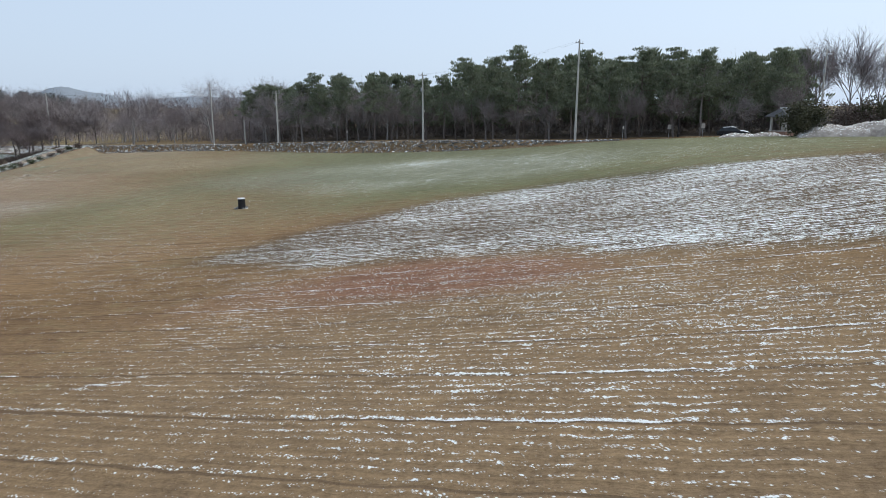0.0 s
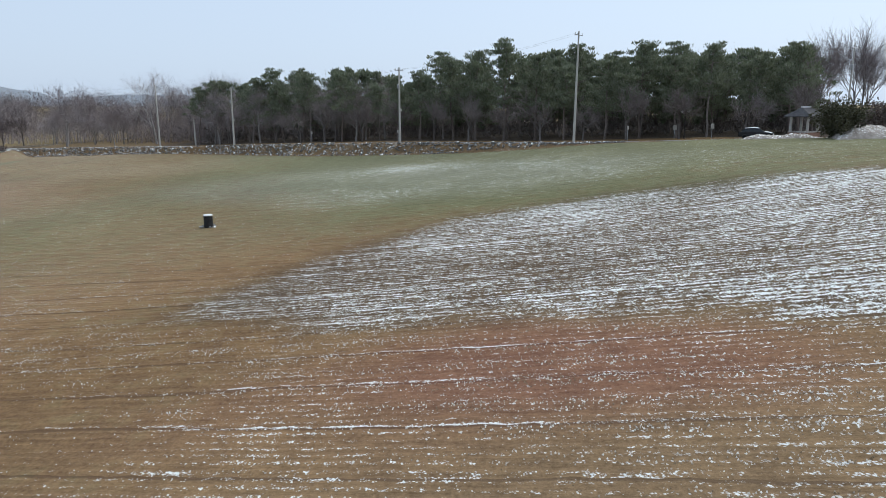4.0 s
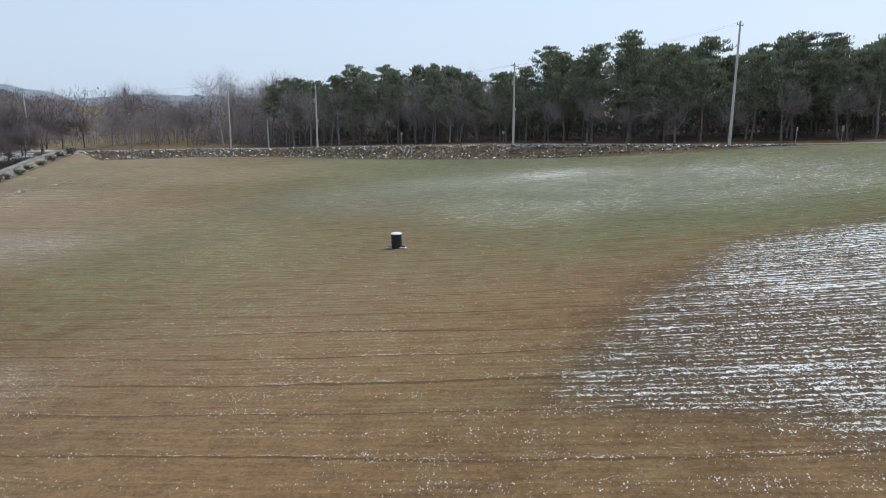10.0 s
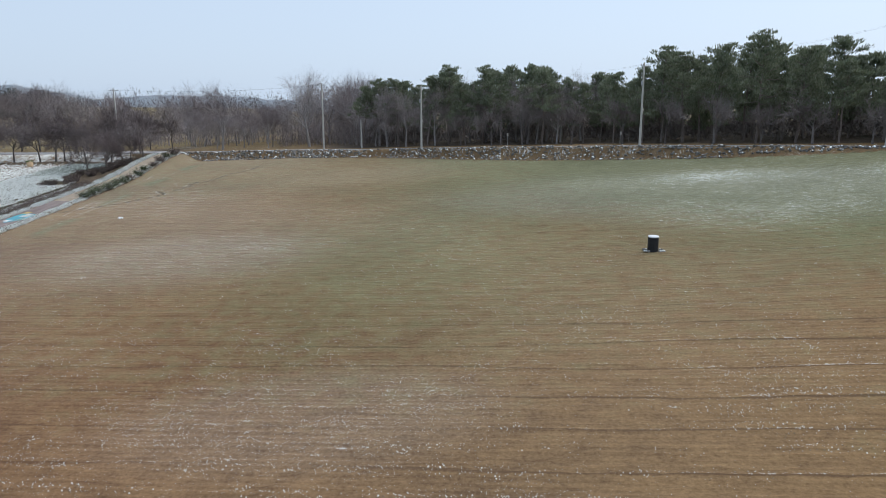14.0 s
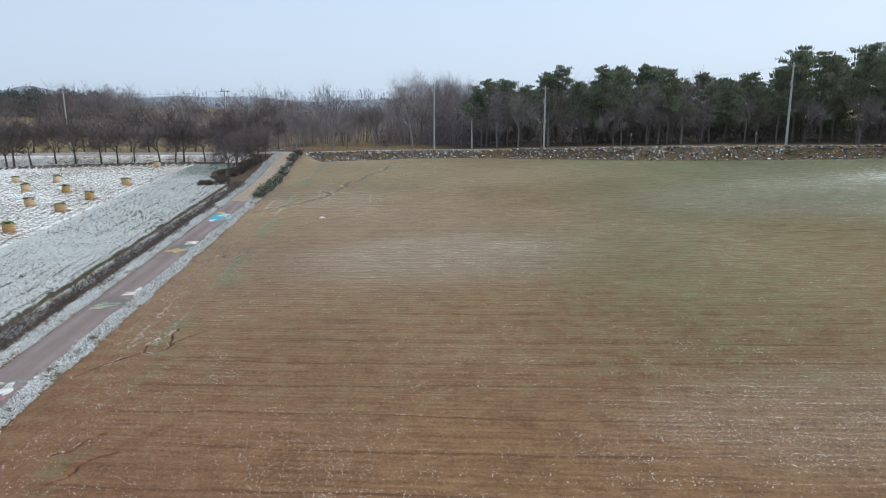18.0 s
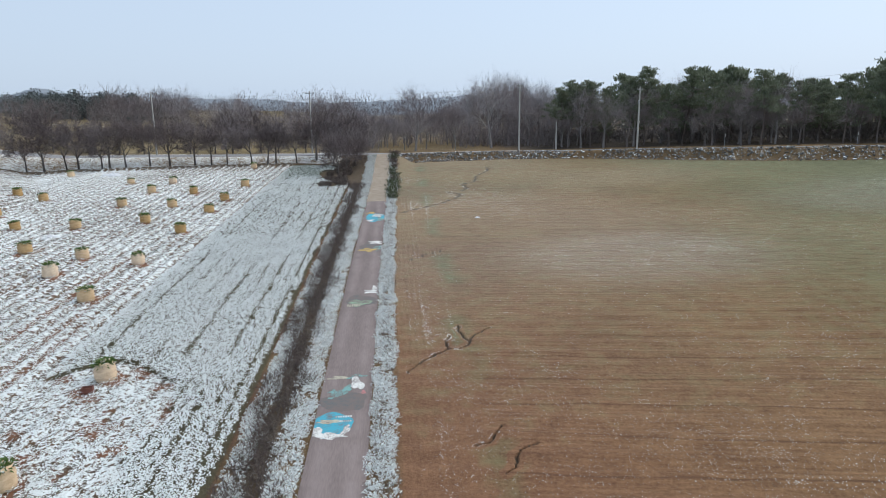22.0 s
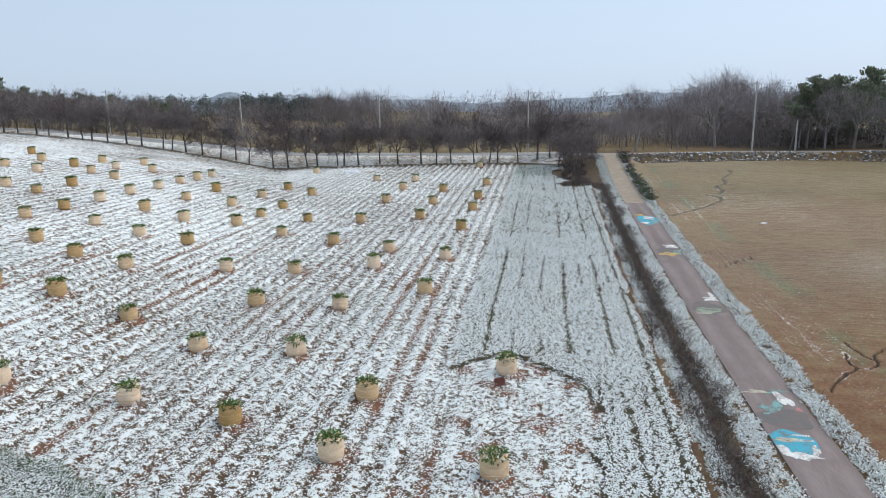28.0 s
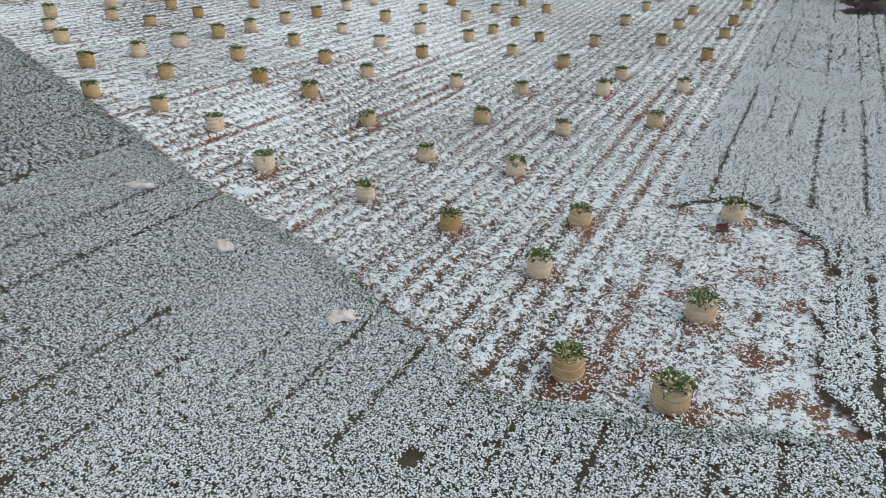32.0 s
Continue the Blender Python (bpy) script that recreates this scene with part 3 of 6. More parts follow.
    scrape = patch * step(lumps(X, Y, 1.9, 2.0) + 0.4 * lumps(X, Y, 4.7), 0.42, 0.72)
    snow += patch * (0.15 + 0.05 * lumps(X, Y, 2.3)) + lifted * (0.42 - 0.06 * step(Y, 105, 135) + 0.03 * lumps(X, Y, 0.5) + 0.05 * step(-X, 112, 124) - 0.26 * bare - (0.3 - 0.18 * step(-X, 112, 122)) * dug - 0.3 * scrape)
    snow += standing * (0.14 + 0.2 * step(Y, 68, 92) + 0.05 * lumps(X, Y, 0.6))
    vergeband = (np.abs(X + 78.4) < 5) * (s < -3) * (1 - brown) * (1 - standing)
    snow += vergeband * (0.42 + 0.1 * lumps(X, Y, 1.7))
    soilstrip = step(-np.abs(X - lane + 3.2) + 0.22 * lumps(X, Y, 1.1), -0.26, -0.05) * (Y < 118)
    snow -= 0.4 * soilstrip
    snow += (s >= -6.5) * (1 - brown) * np.where(X < -84, 0.6, 0.36) * (1 - step(s, 6, 12)) + step(s, 6, 12) * (0.38 + 0.05 * lumps(X, Y, 0.05))
    green = brown * np.clip(0.16 + 0.24 * step(X, -32, -16) * step(-Y, -50, -42) + 0.55 * step(Y + np.clip(-X - 25, 0, 18), 45, 105) * (1 - 0.7 * step(-X, 36, 58) * step(-Y, -116, -100)) * (1 - 0.55 * step(-X, 25, 45) * step(Y, 70, 95)) + 0.5 * step(X, -25, 5) * step(Y + 0.5 * np.maximum(X, 0), 50, 68)  + 0.12 * step(1.0 - np.hypot((X + 25) / 30, (Y - 60) / 22), 0, 1) - 0.5 * step(-Y, -55, -35) * (1 - 0.6 * step(X, -45, -32) * step(-X, 6, 13)), 0, 1)
    green = np.maximum(green, 0.45 * step(s, 6, 12))
    green = np.maximum(green, standing * 0.8)
    green = np.clip(green + 0.35 * brown * (gap > 0.3) * np.exp(-((X - lane - 7.4 - 0.5 * lumps(X, Y, 0.4)) / 0.9) ** 2) * step(lumps(X, Y, 0.7), -0.2, 0.4), 0, 1)
    red = brown * np.clip(0.14 + 0.85 * step(1.05 - np.hypot((X + 2.5 + 0.6 * (Y - 28)) / 10, (Y - 28) / 6.5) + 0.3 * lumps(X, Y, 0.4), 0, 0.8) + 0.3 * step(-Y, -85, -45) * step(-X, 32, 55) - 0.3 * main, 0, 1) + lifted * np.clip(0.4 + 1.2 * bare + 1.2 * dug + 1.2 * scrape, 0, 1.7) + 0.8 * soilstrip + 0.32 * brown * step(-X, 58, 74) * (Y < 85)
    dry = brown * 0.22 * step(1.3 - np.hypot((X - 2) / 24, (Y - 14) / 14) + 0.3 * lumps(X, Y, 0.2), 0, 0.9) * (1 - np.clip(red, 0, 1)) + brown * 0.4 * step(1.1 - np.hypot((X + 42) / 18, (Y - 120) / 13), 0, 0.9) + lifted * 0.5 * step(Y, 108, 135)
    ditch = step(-np.abs(X - lane + 2.0) + 0.45 * lumps(X, Y, 1.3) + 0.4 * lumps(X, Y, 4.3), -0.95, -0.35) * (Y < 121)
    snow = snow * (1 - 0.5 * ditch)
    # standing term: shade at the crop's foot painted as dark ground
    litter = np.maximum(np.maximum(0.8 * ditch, standing * 0.7), lifted * (0.5 + 0.3 * trough) * (1 - np.clip(bare + dug + scrape, 0, 1)))
    litter = np.maximum(litter, 0.6 * main * brown)
    furrow = brown * (0.35 + 0.65 * step(-Y, -70, -40)) * np.where(head, 0.15, 1.0) * (1 - 0.8 * main) * calm * (1 - 0.8 * low) * (1 - 0.45 * step(-X, 18, 35))
    # leaf litter under the woods and the bare bank beside the ramp
    wood = step(s, 8, 10) * step(X, -92, -86) * (1 - step(s, 75, 110)) * (0.25 + 0.75 * step(X, -58, -46))
    snow, green, dry = snow * (1 - 0.72 * wood), green * (1 - wood), dry * (1 - wood) + 0.15 * wood
    litter = np.maximum(litter, wood)
    # gully floors painted dark, for the shade inside the narrow channels
    litter = np.maximum(litter, 0.95 * (gap < wide * 0.8) * brown)
    mound = bare_mound(X, Y) * (X < lane - 0.4)
    litter = np.maximum(litter, 0.85 * mound)
    litter = np.maximum(litter, 0.5 * step(s, -2.6, -2.0) * step(-s, -0.1, 0.3) * step(X, -78, -75))
    shade = step(Y, 112, 118) * (X < lane - 0.15) * step(X, lane - 7.5, lane - 6.0) * (1 - standing * (1 - mound))
    litter, snow = np.maximum(litter, 0.75 * shade), snow * (1 - shade) + shade * (0.36 + 0.12 * lumps(X, Y, 1.9))
    litter = np.maximum(litter, 0.4 * vergeband)
    row = np.where(np.maximum(np.maximum(np.maximum(mound, shade), standing), (s > -6.5) * (1 - brown)) > 0.05, 0.12 * row, row)
    snow, dry, green = snow * (1 - 0.8 * mound), dry * (1 - mound), green * (1 - mound)
    # dark weedy bank along the far end of the lifted field
    rim = step(1.0 - np.abs(s + 8.2 + 0.5 * lumps(X, Y, 0.5)) / 1.3, 0, 0.6) * (X < -85) * step(-X, 85, 88)
    Z += 0.35 * rim
    snow, litter, green = snow * (1 - 0.75 * rim), np.maximum(litter, 0.75 * rim), green * (1 - rim)
    # bare wheel tracks over the western crest
    for line in WHEEL_TRACKS:
        wheel = step(1.0 - np.abs(line_distance(line, X, Y) - 0.9) / 0.9 + 0.5 * lumps(X, Y, 0.5), 0, 1) * (X < -140)
        snow = snow - 0.34 * wheel
    n, mrows = len(xs), len(ys)
    me = bpy.data.meshes.new("ground")
    co = np.stack([X, Y, Z], -1).reshape(-1, 3)
    idx = np.arange(n * mrows).reshape(mrows, n)
    q = np.stack([idx[:-1, :-1], idx[:-1, 1:], idx[1:, 1:], idx[1:, :-1]], -1).reshape(-1, 4)
    me.vertices.add(len(co)), me.loops.add(q.size), me.polygons.add(len(q))
    me.vertices.foreach_set("co", co.ravel())
    me.loops.foreach_set("vertex_index", q.ravel())
    me.polygons.foreach_set("loop_start", np.arange(0, q.size, 4))
    me.polygons.foreach_set("use_smooth", np.ones(len(q), bool))
    for name, val in (("snow", snow), ("green", green), ("red", red), ("row", row), ("run", run), ("dry", dry), ("litter", litter), ("furrow", furrow), ("raised", lifted * (1 - 0.75 * patch)), ("calm", calm), ("lined", brown * (0.10 * south + 0.06 * main)), ("dust", brown * np.clip(0.005 + 0.06 * mid + 0.022 * step(Y, 50, 95) + 0.05 * west + 0.04 * low + 0.04 * step(-X, 40, 60) * step(Y, 60, 80) + 0.015 * lumps(X, Y, 0.13), 0, 0.2)), ("patchy", lifted + 0.3 * main * brown + 0.2 * mid * brown), ("cover", 1 - brown * (1 - main) * (0.33 - 0.3 * step(X, -28, -12) * step(-Y, -46, -36) - 0.25 * mid - 0.3 * head) * (gap > 0.5) - 0.25 * brown * (gap < 0.5))):
        at_ = me.attributes.new(name, "FLOAT", "POINT")
        at_.data.foreach_set("value", np.asarray(val, np.float32).ravel())
    me.update(), me.validate()
    me.materials.append(M_GROUND)
    tagged(new("ground", me), "snow-dusted brown farm fields with sown rows and lifted beds", "ground", kind="structure")


build_ground()


def ribbon(name, line, width, mat, label, lift, kind="structure", thick=0.12):
    """A strip of paving along a line of (x, y), draped on the ground."""
    s = Shape()
    pts = []
    for (x0, y0), (x1, y1) in zip(line, line[1:]):
        k = max(1, int(math.hypot(x1 - x0, y1 - y0) / 1.0))
        pts += [(x0 + (x1 - x0) * i / k, y0 + (y1 - y0) * i / k) for i in range(k)]
    pts.append(line[-1])
    for i, (x, y) in enumerate(pts):
        xa, ya = pts[max(i - 3, 0)]
        xb, yb = pts[min(i + 3, len(pts) - 1)]
        d = math.hypot(xb - xa, yb - ya)
        nx, ny = -(yb - ya) / d, (xb - xa) / d
        zc = at(x, y) + lift
        for k in (-0.5, -0.25, 0, 0.25, 0.5):
            s.v.append((x + nx * width * k, y + ny * width * k, zc + 0.02 * (1 - 4 * k * k)))
        for k in (-0.5, 0.5):
            s.v.append((x + nx * width * k, y + ny * width * k, zc - thick))
        if i:
            a, b = 7 * (i - 1), 7 * i
            s.f += [(a + j + 1, a + j, b + j, b + j + 1) for j in range(4)]
            s.f += [(a, a + 5, b + 5, b), (a + 6, a + 4, b + 4, b + 6)]
    return tagged(part(name, s.pair(), mat), label, name.replace("_", " "), kind=kind)


def lane_line(y0, y1):
    return [(-78.4 + float(lane_shift(y)), y) for y in np.linspace(y0, y1, 12)]


ribbon("farm_lane", lane_line(-5, 107), 2.4, M_ASPHALT, "narrow worn asphalt farm lane between the two fields", 0.06)
ribbon("dirt_track", lane_line(106.9, 150), 2.5, M_DIRT, "bare tan dirt ramp climbing to the main road", 0.07)
ribbon("road", [(x, y + 3.2) for x, y in zip(EDGE_X[:-1], EDGE_Y[:-1])][0:], 6.0, M_ROAD, "grey two-lane country road along the top of the bank", 0.05)

# ---------------------------------------------------------------- trees


def grow(s, tw, r, p, d, length, radius, level, levels, spreadk, n, twig_r, gravity=0.0):
    """One bough and, from it, its children; the last level goes into the crown."""
    k = 4 if level == 0 else 3 if level < 3 else 2
    pts, radii, q, e = [p], [radius], p, d
    for i in range(k):
        e = (e + unit(r) * (0.05 if level == 0 else 0.16) + Vector((0, 0, gravity))).normalized()
        q = q + e * (length / k)
        pts.append(q)
        radii.append(radius * (1 - 0.55 * (i + 1) / k))
    if level >= levels - 1:
        tw.tube(pts, [max(x, twig_r) for x in radii], 3, False)
    else:
        s.tube(pts, radii, 7 if level == 0 else 4 if level == 1 else 3, False)
    if level == levels:
        return
    for i in range(n[level]):
        t = r.uniform(0.35, 1.0) if level else r.uniform(0.55, 1.0)
        t = 1.0 if i == 0 else t
        x = t * k
        j = min(int(x), k - 1)
        o = pts[j].lerp(pts[j + 1], x - j)
        side = unit(r)
        side = (side - e * side.dot(e)).normalized()
        c = (e + side * spreadk * r.uniform(0.6, 1.2) * (0.4 if i == 0 else 1)).normalized()
        rr = radius * (1 - 0.55 * t) * r.uniform(0.55, 0.75)
        if level + 1 == levels:
            tw.spike(o, o + (c + unit(r) * 0.6).normalized() * length * r.uniform(0.6, 1.7), max(twig_r, rr * 0.6))
        else:
            grow(s, tw, r, o, c, length * r.uniform(0.55, 0.8), rr, level + 1, levels, spreadk, n, twig_r, gravity)


def bare_tree_meshes(seed, height, trunk, spreadk, n, twig_r, radius, mat, gravity=0.05):
    """Trunk with its boughs, and crown of bare twigs."""
    r = random.Random(seed)
    s, tw = Shape(), Shape()
    grow(s, tw, r, Vector((0, 0, -0.3)), Vector((r.uniform(-0.08, 0.08), r.uniform(-0.08, 0.08), 1)).normalized(), height * trunk, radius, 0, len(n), spreadk, n, twig_r, gravity)
    top = max(v[2] for v in s.v + tw.v)
    k = height / top
    for sh in (s, tw):
        sh.v = [(a * k, b * k, c * k) for a, b, c in sh.v]
    return mesh_of("trunk", *s.pair(), M_BARK_HAZED if mat is M_TWIG_HAZED else M_BARK, True), mesh_of("crown", *tw.pair(), mat)


def pine_meshes(seed, height, clear, wide, pads=5, tufts=50, big=1.2):
    """A bent trunk, clear below, and limbs that carry flat pads of needle tufts."""
    r = random.Random(seed)
    s, c = Shape(), Shape()
    pts, p = [], Vector((0, 0, -0.3))
    lean = Vector((r.uniform(-0.1, 0.1), r.uniform(-0.1, 0.1), 0))
    for i in range(9):
        pts.append(p.copy())
        p = p + (Vector((0, 0, 1)) + lean + unit(r) * 0.1).normalized() * height / 8.4
    s.tube(pts, [0.17 * (1 - 0.09 * i) * height / 12 for i in range(9)], 7)

    def on_trunk(z):
        x = min(z / height * 8, 7.99)
        return pts[int(x)].lerp(pts[int(x) + 1], x - int(x))

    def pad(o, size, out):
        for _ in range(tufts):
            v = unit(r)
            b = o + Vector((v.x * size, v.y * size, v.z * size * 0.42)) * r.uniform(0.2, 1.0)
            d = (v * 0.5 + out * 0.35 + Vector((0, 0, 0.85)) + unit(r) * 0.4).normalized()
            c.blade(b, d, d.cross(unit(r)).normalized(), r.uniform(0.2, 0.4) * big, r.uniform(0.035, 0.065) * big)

    limbs = 21
    for i in range(limbs):
        f = i / (limbs - 1)
        o = on_trunk(height * (clear + (0.99 - clear) * f))
        ang = i * 2.4 + r.uniform(-0.6, 0.6)
        reach = wide * (1.05 - 0.85 * f ** 1.5) * r.uniform(0.35, 1.35)
        d = Vector((math.cos(ang), math.sin(ang), r.uniform(-0.1, 0.3) + 0.35 * f))
        tip = o + d * reach
        midp = o.lerp(tip, 0.5) + Vector((0, 0, -0.06 * reach))
        s.tube([o, midp, tip], [0.07, 0.045, 0.02], 4, False)
        for j in range(pads):
            t = r.uniform(0.35, 1.05)
            b = o.lerp(midp, t * 2) if t < 0.5 else midp.lerp(tip, t * 2 - 1)
            w = 0.32 * wide * (0.5 + 0.5 * (1 - f))
            pad(b + Vector((r.gauss(0, w), r.gauss(0, w), r.uniform(-0.25, 0.6))), r.uniform(0.45, 0.95), d)
    for j in range(4):
        pad(pts[-1] + Vector((r.gauss(0, 0.35), r.gauss(0, 0.35), r.uniform(-0.9, 0.15))), r.uniform(0.25, 0.5), Vector((0, 0, 1)))
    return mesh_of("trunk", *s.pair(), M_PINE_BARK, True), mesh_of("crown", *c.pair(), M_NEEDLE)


def plant_tree(name, meshes, x, y, label, group, scale=1.0, turn=0.0, tall=1.0):
    t = thing(name, x, y, at(x, y), label, "tree", group)
    t.matrix_basis = pose(x, y, at(x, y), 0, 0, turn) @ Matrix.Diagonal((scale, scale, scale * tall, 1))
    part("trunk", meshes[0], None, t)
    part("crown", meshes[1], None, t)
    return t


rt = random.Random(5)
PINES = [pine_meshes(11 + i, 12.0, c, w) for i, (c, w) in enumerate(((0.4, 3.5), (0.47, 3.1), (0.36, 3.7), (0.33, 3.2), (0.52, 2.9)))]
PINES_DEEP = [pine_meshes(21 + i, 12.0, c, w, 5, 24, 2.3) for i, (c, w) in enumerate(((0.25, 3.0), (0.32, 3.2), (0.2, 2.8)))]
BARE_ROW = [bare_tree_meshes(31 + i, 8.6, 0.27, 0.95, (6, 6, 6, 6), 0.014, 0.13, M_TWIG, 0.012) for i in range(4)]
BARE_BACK = [bare_tree_meshes(41 + i, 8.6, 0.27, 0.95, (6, 5, 5, 5), 0.02, 0.12, M_TWIG, 0.01) for i in range(3)]
BARE_TALL = [bare_tree_meshes(51 + i, 15.0, 0.34, 0.95, (7, 6, 6, 5), 0.014, 0.24, M_TWIG_HAZED, 0.0) for i in range(4)]
BARE_FAN = [bare_tree_meshes(61 + i, 15.0, 0.28, 0.5, (6, 6, 6, 4), 0.013, 0.15, M_TWIG_HAZED, 0.07) for i in range(3)]
BARE_SMALL = [bare_tree_meshes(71 + i, 6.8, 0.24, 0.8, (5, 5, 5, 5), 0.014, 0.11, M_TWIG_MID, 0.04) for i in range(4)]


def along_edge(x, back):
    """A point a given way behind the near edge of the main road."""
    sl = float(np.interp(x, (-60, -40, -33, 25, 60), (0, 0.5, 0.72, 0.84, 0.6)))
    k = math.sqrt(1 + sl * sl)
    return x + back * sl / k, float(np.interp(x, EDGE_X, EDGE_Y)) + back / k


# pine wood behind the main road
for row, back in enumerate((11, 15.5, 20, 26, 33, 41)):
    x = -47 + 2.0 * row
    while x < 44:
        px_, py_ = along_edge(x, back + rt.uniform(-1.6, 1.6))
        tall = float(np.interp(x, (-47, -36, -16, -13, -7, -4, 8, 18, 30, 45, 62), (0.98, 1.14, 1.0, 0.84, 0.86, 1.14, 1.18, 1.10, 1.05, 0.95, 0.9)))
        tall *= rt.uniform(0.82, 1.12)
        plant_tree("pine_tree", rt.choice(PINES if row < 2 else PINES_DEEP), px_, py_, "dark green pine with a bare trunk in the roadside wood", "pines of the roadside wood", tall, rt.uniform(0, 360), 1.0)
        x += rt.uniform(3.2, 4.9) * (1 + 0.08 * row) * (1.35 if x < -14 else 1.0)

# bare trees standing among the western pines
for i in range(16):
    x = rt.uniform(-48, -8)
    px_, py_ = along_edge(x, rt.uniform(9.5, 24))
    plant_tree("bare_tree", rt.choice(BARE_TALL), px_, py_, "leafless grey tree standing among the pines", "bare trees among the pines", rt.uniform(0.75, 1.0), rt.uniform(0, 360))

# small bare trees along the road, in front of the pines
x = -30.0
while x < 45:
    px_, py_ = along_edge(x, 7.6 + rt.uniform(-0.4, 0.4))
    plant_tree("roadside_tree", rt.choice(BARE_SMALL), px_, py_, "small leafless grey tree beside the country road", "young trees along the road", rt.uniform(1.0, 1.35), rt.uniform(0, 360))
    x += rt.uniform(4.6, 7.4)

# tall bare wood beyond the end of the lane
for i in range(54):
    x, y = rt.uniform(-84, -28), rt.uniform(163, 215)
    y += max(0, (x + 45)) * 0.2
    plant_tree("bare_tree", rt.choice(BARE_TALL + BARE_FAN), x, y, "tall leafless pale grey tree in the wood past the road", "bare wood", rt.uniform(0.7, 0.95) * (0.72 if x < -60 else 1.0) + 0.35 * math.exp(-((x + 50) / 10) ** 2), rt.uniform(0, 360))
plant_tree("bare_tree", BARE_TALL[1], -71.4, 160.2, "single tall leafless tree beside the road junction", "", 0.98, 40)

# tall bare crowns rising behind the orchard
rf = random.Random(77)
for i in range(16):
    plant_tree("bare_tree", rf.choice(BARE_TALL), rf.uniform(-168, -88), rf.uniform(236, 262), "tall leafless grey tree standing over the far belt of trees", "bare trees of the far belt", rf.uniform(1.0, 1.3), rf.uniform(0, 360))

# orchard rows of round-headed bare trees along the west side of the road
for row, (y, gap) in enumerate(((151.0, 3.2), (165.5, 4.4))):
    x = -84.0 if row == 0 else -80.0 - 2 * row
    while x > -235:
        plant_tree("bare_tree", rt.choice(BARE_ROW if row == 0 else BARE_BACK), x + rt.uniform(-0.8, 0.8), y + rt.uniform(-0.7, 0.7), "round-headed leafless brown tree in a planted row", "bare trees in rows", rt.uniform(1.02, 1.25), rt.uniform(0, 360))
        x -= gap * rt.uniform(0.75, 1.3)
for x, y in ((-83.6, 134), (-85.2, 138.5), (-82.6, 141.5), (-81.8, 146), (-84.5, 129.5), (-86.5, 143.5)):
    plant_tree("bare_tree", rt.choice(BARE_ROW), x, y, "leafless brown tree on the bank beside the dirt ramp", "bare trees by the ramp", rt.uniform(0.8, 0.95), rt.uniform(0, 360))

# tall bare trees and pines at the east end
for x, y, k in ((58, 104, 1.0), (62, 108, 1.1), (66, 105, 1.15), (70, 109, 1.0), (74, 106, 1.1), (48, 112, 0.95), (79, 108, 1.0), (86, 128, 1.2), (92, 118, 1.1), (97, 132, 1.2), (104, 122, 1.15), (111, 130, 1.1), (118, 120, 1.1), (126, 128, 1.2), (134, 121, 1.1)):
    plant_tree("bare_tree", rt.choice(BARE_FAN), x, y, "tall leafless grey tree behind the hedge", "bare trees by the hedge", k, rt.uniform(0, 360))

# ---------------------------------------------------------------- far woods and hills


def far_wood(name, x0, x1, y, depth, height, seed, label, mat, count, blades=110, thick=1.0, lift=0.5, long=1.0, low=0.38):
    """A far belt of trees, as uneven crowns of small sprays on trunks."""
    r = random.Random(seed)
    s = Shape()
    for _ in range(count):
        x, yy = r.uniform(x0, x1), y + r.uniform(0, depth)
        z, h = at(x, yy), height * r.uniform(0.7, 1.15)
        o = Vector((x, yy, z))
        s.spike(o, o + Vector((r.gauss(0, 0.09) * h, r.gauss(0, 0.09) * h, h * 0.75)), 0.12)
        for _ in range(blades):
            v = unit(r) * r.uniform(0.5, 1.0)
            b = o + Vector((v.x * h * 0.26, v.y * h * 0.26, h * (0.94 - low) + v.z * h * low))
            d = (v + Vector((0, 0, lift))).normalized()
            s.blade(b, d, d.cross(unit(r)).normalized(), h * r.uniform(0.035, 0.075) * long, h * r.uniform(0.018, 0.034) * thick)
    tagged(part(name, s.pair(), mat), label, "trees", kind="stuff")


far_wood("far_pine_wood", -460, -184, 330, 60, 11, 3, "dark pine wood on the far side of the meadow", M_FAR, 330, 260, 0.9, 0.2, 0.9, 0.5)
far_wood("far_pine_wood", -234, -186, 318, 40, 12.5, 13, "tall dark pine wood behind the orchard", M_FAR, 75, 380, 0.9, 0.2, 0.9, 0.5)
far_wood("far_bare_wood", -400, -175, 252, 60, 9.5, 14, "belt of bare grey-brown trees beyond the meadow", M_TWIG, 210, 300, 0.14, 0.4, 1.9, 0.47)
far_wood("far_bare_wood", -180, 60, 252, 60, 15, 4, "belt of bare grey-brown trees beyond the meadow", M_TWIG, 230, 400, 0.09, 0.4, 1.9, 0.47)
far_wood("bare_thicket", -118, -26, 186, 45, 9.0, 7, "grey-brown thicket of bare trees past the road", M_TWIG_HAZED, 300, 250, 0.15, 0.4, 1.1, 0.47)
far_wood("bare_thicket", -420, -186, 159, 26, 9.5, 9, "dark brown thicket under the western pines", M_TWIG, 430, 260, 0.16, 0.4, 1.8, 0.47)
far_wood("bare_thicket", -62, -26, 168, 22, 5.5, 8, "grey-brown thicket of bare brush past the road", M_TWIG_HAZED, 110, 150, 0.16, 0.8, 2.2, 0.47)


M_BRUSH = two_tone("bare_brush", (0.10, 0.088, 0.08), (0.215, 0.19, 0.178), 2, 0.95, vary=0.3, per_island=True, relief=0)


